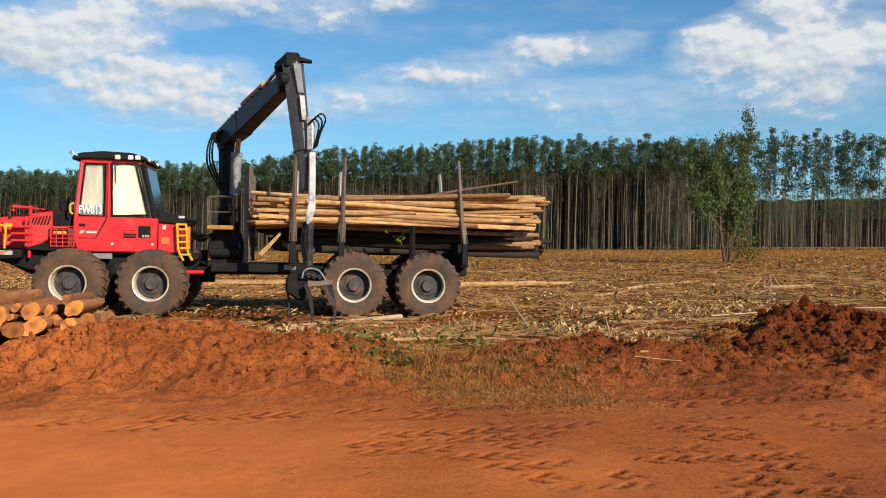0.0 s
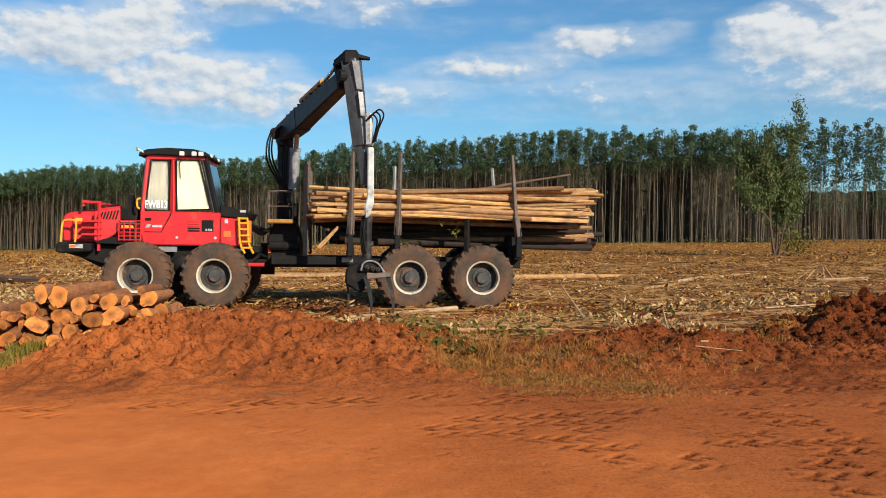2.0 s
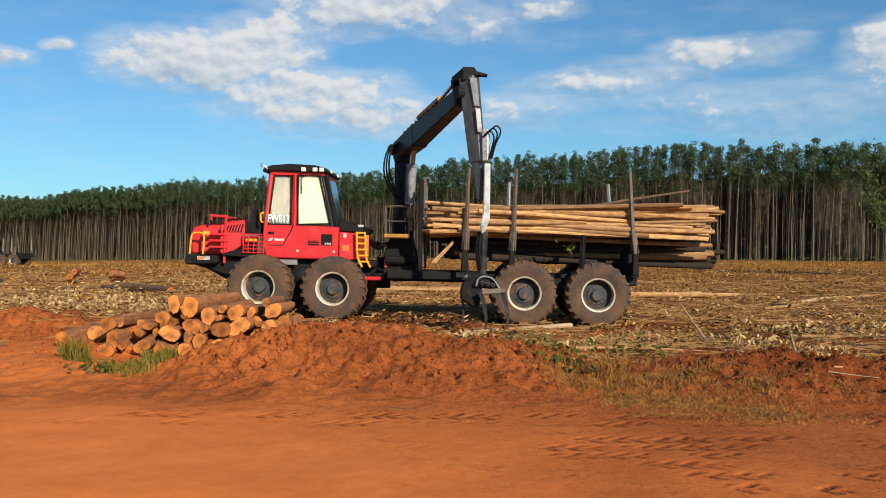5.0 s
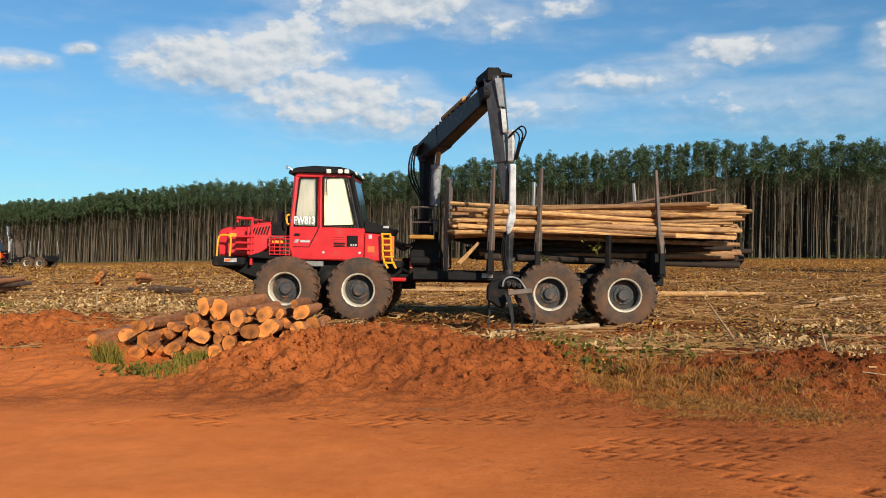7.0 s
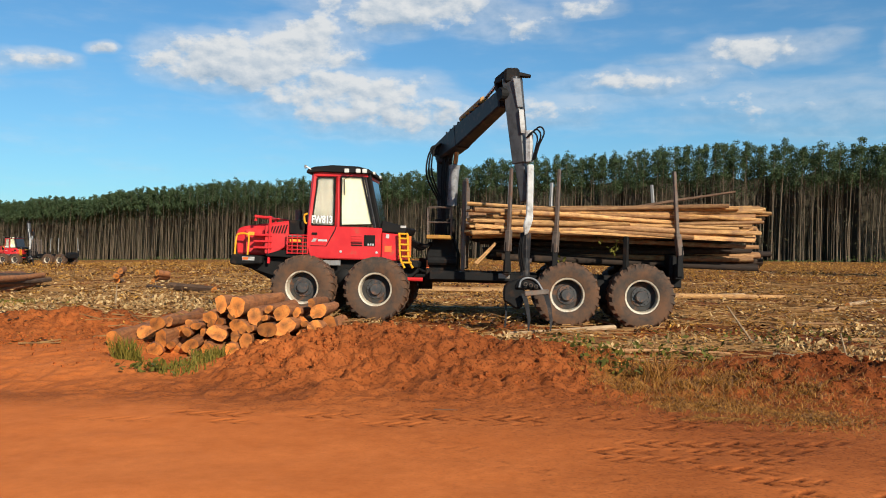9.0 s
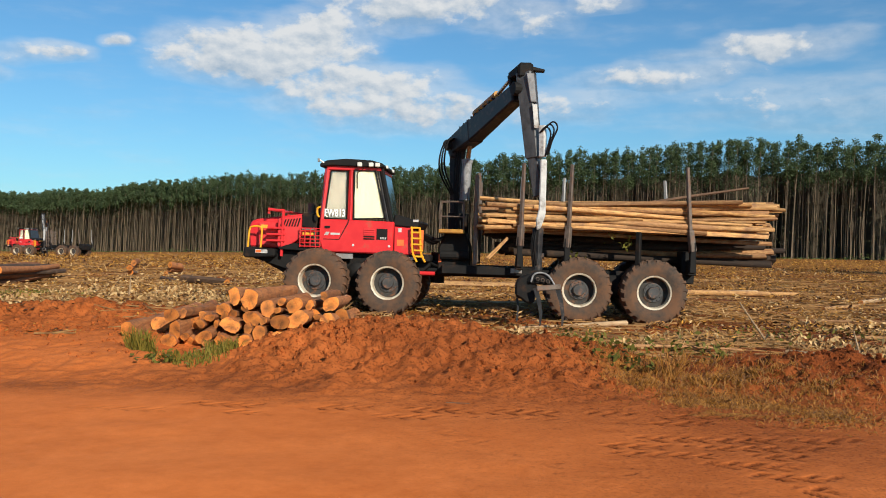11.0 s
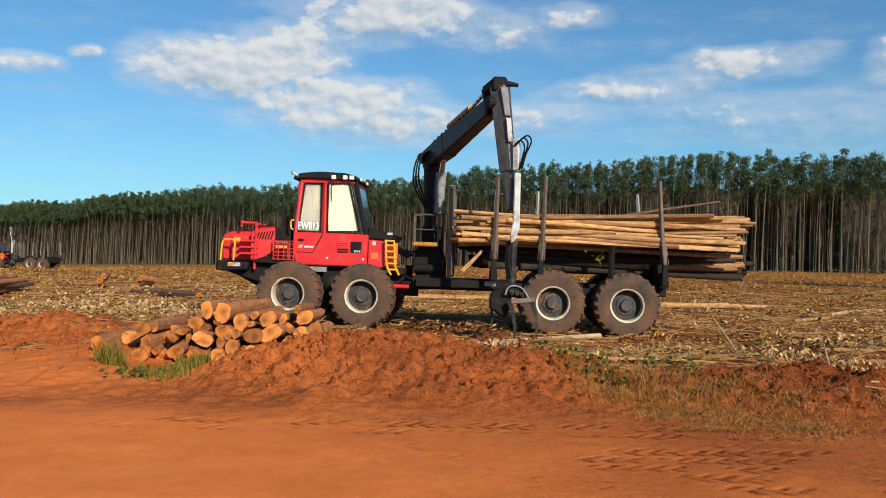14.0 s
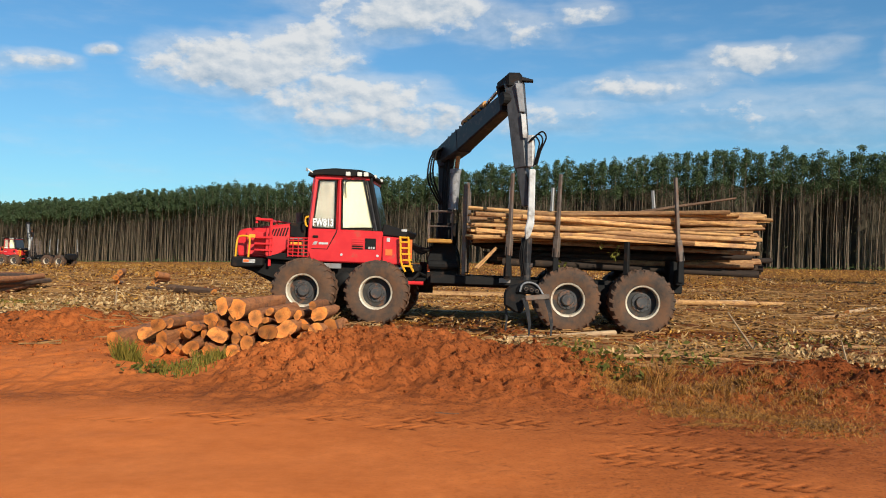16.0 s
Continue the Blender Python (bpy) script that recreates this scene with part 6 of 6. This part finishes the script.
def strew(name, count, y0, depth, power, ln, wd, mat, label, lift, want, grow=0.022):
    """Loose pieces over the field, lying on and in the waste, larger where they are far off."""
    y = y0 + depth * rng.random(count) ** power
    x = rng.uniform(-1, 1, count) * (5.5 + 0.7 * y)
    keep = want(x, y)
    x, y = x[keep], y[keep]
    tall = slash(x, y)
    up = rng.random(len(x)) ** 0.8
    cs = np.column_stack([x, y, ground_height(x, y) + 0.008 + lift * tall * up * (1 + 0.02 * (y - 12))])
    v, f = leaf_quads(cs, ln, wd, 0.0)
    c4 = np.repeat(cs, 4, axis=0)
    big = (1 + grow * np.clip(y - 12, 0, 110)) * rng.uniform(0.5, 1.6, len(x))
    flat = np.column_stack([np.ones((4 * len(x), 2)), np.repeat(0.25 + 3.0 * tall, 4)])
    v = c4 + (v - c4) * flat * np.repeat(big, 4)[:, None]
    v[:, 2] = np.maximum(v[:, 2], ground_height(v[:, 0], v[:, 1]) + 0.004)
    return tagged(mesh_object(name, v, f, mat), label, "litter", kind="stuff")


def build_litter():
    """Dead leaves, bark strips and twigs over the felled field."""
    chance = lambda x, a, b: a + b * rng.random(len(x))
    cover = lambda x, y: litter_cover(x, y) + 0.22 * step(15.0, 19.0, y + 0.5 * np.abs(x))
    drift = lambda x, y: cell(x, y, 31, 1.5) + 0.5 * cell(x, y, 32, 0.5)
    strew("leaf_litter", 300000, 11.8, 120, 2.3, 0.07, 0.024, LITTER_LEAF, "dry leaves and bark strips strewn over the felled field", 1.0,
          lambda x, y: (cover(x, y) > chance(x, 0.06, 0.9)) & (cell(x, y, 21, 0.9) + 0.6 * cell(x, y, 22, 0.3) > chance(x, -0.4, 0.35)))
    strew("bark_strips", 16000, 12.2, 70, 2.2, 0.24, 0.022, BARK_STRIP, "pale strips of shed bark strewn over the felled field", 1.1,
          lambda x, y: (cover(x, y) > chance(x, 0.3, 0.3)) & (drift(x, y) > chance(x, -0.35, 0.4)))
    # debris coloured dark to deepen the shaded gaps between the leaves
    strew("dark_debris", 60000, 12.0, 70, 2.2, 0.1, 0.05, SHADED_DEBRIS, "bits of wood and leaves, darkened for shaded gaps in the litter", 0.8,
          lambda x, y: (cover(x, y) > chance(x, 0.15, 0.3)) & (drift(x, y) < chance(x, -0.25, 0.5)))
    strew("pale_leaves", 100000, 12.6, 60, 2.0, 0.09, 0.045, BARK_STRIP, "bleached dry leaves in drifts on the felled field", 1.1,
          lambda x, y: (cover(x, y) > chance(x, 0.2, 0.4)) & (bump_at(x, y, -10, 27, 8, 11, 1.0, 3) + 0.4 * bump_at(x, y, 9, 26, 9, 12, 1.0, 3) > rng.random(len(x))))
    # twigs, three-sided, some of them propped up; thickest where the wheels have churned
    n = 12000
    y = 12.4 + 42 * rng.random(n) ** 1.9
    x = rng.uniform(-1, 1, n) * (5 + 0.65 * y)
    keep = (cover(x, y) + bump_at(x, y, 0.5, 17.0, 8.0, 3.6, 0.6, 3) > 0.2 + 0.3 * rng.random(n)) & (drift(x, y) > -0.35 + 0.5 * rng.random(n))
    x, y = x[keep], y[keep]
    n = len(x)
    a, ln, w = rng.uniform(0, np.pi, n), rng.uniform(0.2, 1.1, n) * (1 + 0.012 * (y - 12)), rng.uniform(0.003, 0.009, n) * (1 + 0.035 * (y - 12))
    dx, dy = np.cos(a) * ln / 2, np.sin(a) * 0.8 * ln / 2
    rings = []
    for sgn, lift in ((-1, 0.02 + 0.5 * slash(x, y)), (1, 0.02 + rng.uniform(0.1, 1.6, n) * slash(x, y))):
        px, py = x + sgn * dx, y + sgn * dy
        pz = ground_height(px, py) + lift
        for oy, oz in ((-1, -1), (1, -1), (0, 1.3)):
            rings.append(np.column_stack([px, py + oy * w, pz + oz * w]))
    v = np.stack(rings, 1).reshape(-1, 3)
    k = 6 * np.arange(n)[:, None]
    f = np.concatenate([k + np.array(q) for q in ((0, 1, 4, 3), (1, 2, 5, 4), (2, 0, 3, 5))])
    tagged(mesh_object("twigs", v, f, TWIG), "dry twigs strewn over the felled field", "litter", kind="stuff")


build_litter()


def build_brush():
    """Felled twigs with their dead leaves still on: pale heaps a hand to a knee high."""
    for x, y, spread, height, n in BRUSH:
        a, d = rng.uniform(0, 2 * np.pi, n), spread * np.sqrt(rng.random(n))
        px, py = x + 1.3 * d * np.cos(a), y + 0.7 * d * np.sin(a)
        up = height * rng.random(n) ** 1.4 * np.clip(1.15 - d / spread, 0.1, 1)
        cs = np.column_stack([px, py, ground_height(px, py) + 0.03 + up])
        v, f = leaf_quads(cs, 0.1 + 0.001 * y, 0.045 + 0.0006 * y, 0.5)
        v[:, 2] = np.maximum(v[:, 2], ground_height(v[:, 0], v[:, 1]) + 0.004)
        heap = new("brush_heap", None)
        tagged(heap, "low heap of felled twigs with pale dead leaves", "brush", kind="stuff")
        mesh_object("dead_leaves", v, f, BARK_STRIP, heap)
        wood = bmesh.new()
        for k in range(9):
            q = rng.integers(0, n)
            foot = (x + rng.normal(0, 0.3 * spread), y + rng.normal(0, 0.2 * spread))
            rod(wood, [(*foot, gh(*foot)), tuple(0.5 * (np.array([*foot, gh(*foot)]) + cs[q]) + np.array([0, 0, 0.05])), tuple(cs[q] + np.array([0, 0, 0.05]))], 0.012, 4, 0.004)
        part("twigs", wood, TWIG, heap)


BRUSH = ((-8.9, 15.2, 0.8, 0.25, 420), (-7.9, 16.4, 0.6, 0.2, 260), (-9.8, 15.0, 0.6, 0.22, 300), (-7.9, 20.6, 0.9, 0.4, 700), (-6.6, 19.6, 0.6, 0.3, 300), (3.1, 15.6, 0.6, 0.3, 260), (4.9, 15.2, 0.8, 0.28, 320),
         (5.6, 13.9, 0.6, 0.25, 220), (7.6, 19.0, 1.0, 0.25, 300), (2.0, 14.2, 0.4, 0.2, 140), (10.5, 20.5, 1.1, 0.25, 300), (0.2, 15.3, 0.5, 0.2, 160), (-10.5, 21.5, 1.2, 0.2, 380))
build_brush()


def build_clods():
    """Loose lumps of red earth on the banks."""
    base = [(math.cos(a) * math.cos(b), math.sin(a) * math.cos(b), math.sin(b)) for b in (-0.6, 0.6) for a in (0, 1.57, 3.14, 4.71)] + [(0, 0, 1), (0, 0, -1)]
    fc = [(0, 1, 5, 4), (1, 2, 6, 5), (2, 3, 7, 6), (3, 0, 4, 7), (4, 5, 8), (5, 6, 8), (6, 7, 8), (7, 4, 8), (1, 0, 9), (2, 1, 9), (3, 2, 9), (0, 3, 9)]
    n = 26000
    x, y = rng.uniform(-10, 11, n), rng.uniform(8.9, 14.0, n)
    bank = ground_height(x, y)
    keep = (bank > 0.1 + 0.25 * rng.random(n)) & (litter_cover(x, y) < 0.5) & (cell(x, y, 51, 0.8) + 0.5 * cell(x, y, 52, 0.25) > -0.4 + 0.5 * rng.random(n))
    x, y, bank = x[keep], y[keep], bank[keep]
    n = len(x)
    s = (0.006 + 0.042 * rng.random(n) ** 3.6) * (1 + bump_at(x, y, 7.7, 12.0, 2.0, 1.0, 1.2, 3))
    q = np.array(base)[None] * s[:, None, None] * rng.uniform(0.65, 1.35, (n, 10, 3)) * (1, 1, 0.8)
    verts = (q + np.column_stack([x, y, bank + 0.2 * s])[:, None, :]).reshape(-1, 3)
    faces = [tuple(10 * k + j for j in f) for k in range(n) for f in fc]
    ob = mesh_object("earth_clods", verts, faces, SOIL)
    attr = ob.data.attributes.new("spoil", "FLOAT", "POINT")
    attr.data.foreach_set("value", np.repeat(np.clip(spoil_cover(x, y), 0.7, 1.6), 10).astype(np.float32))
    tagged(ob, "loose lumps of red earth on the banks", "clods", kind="stuff")


build_clods()
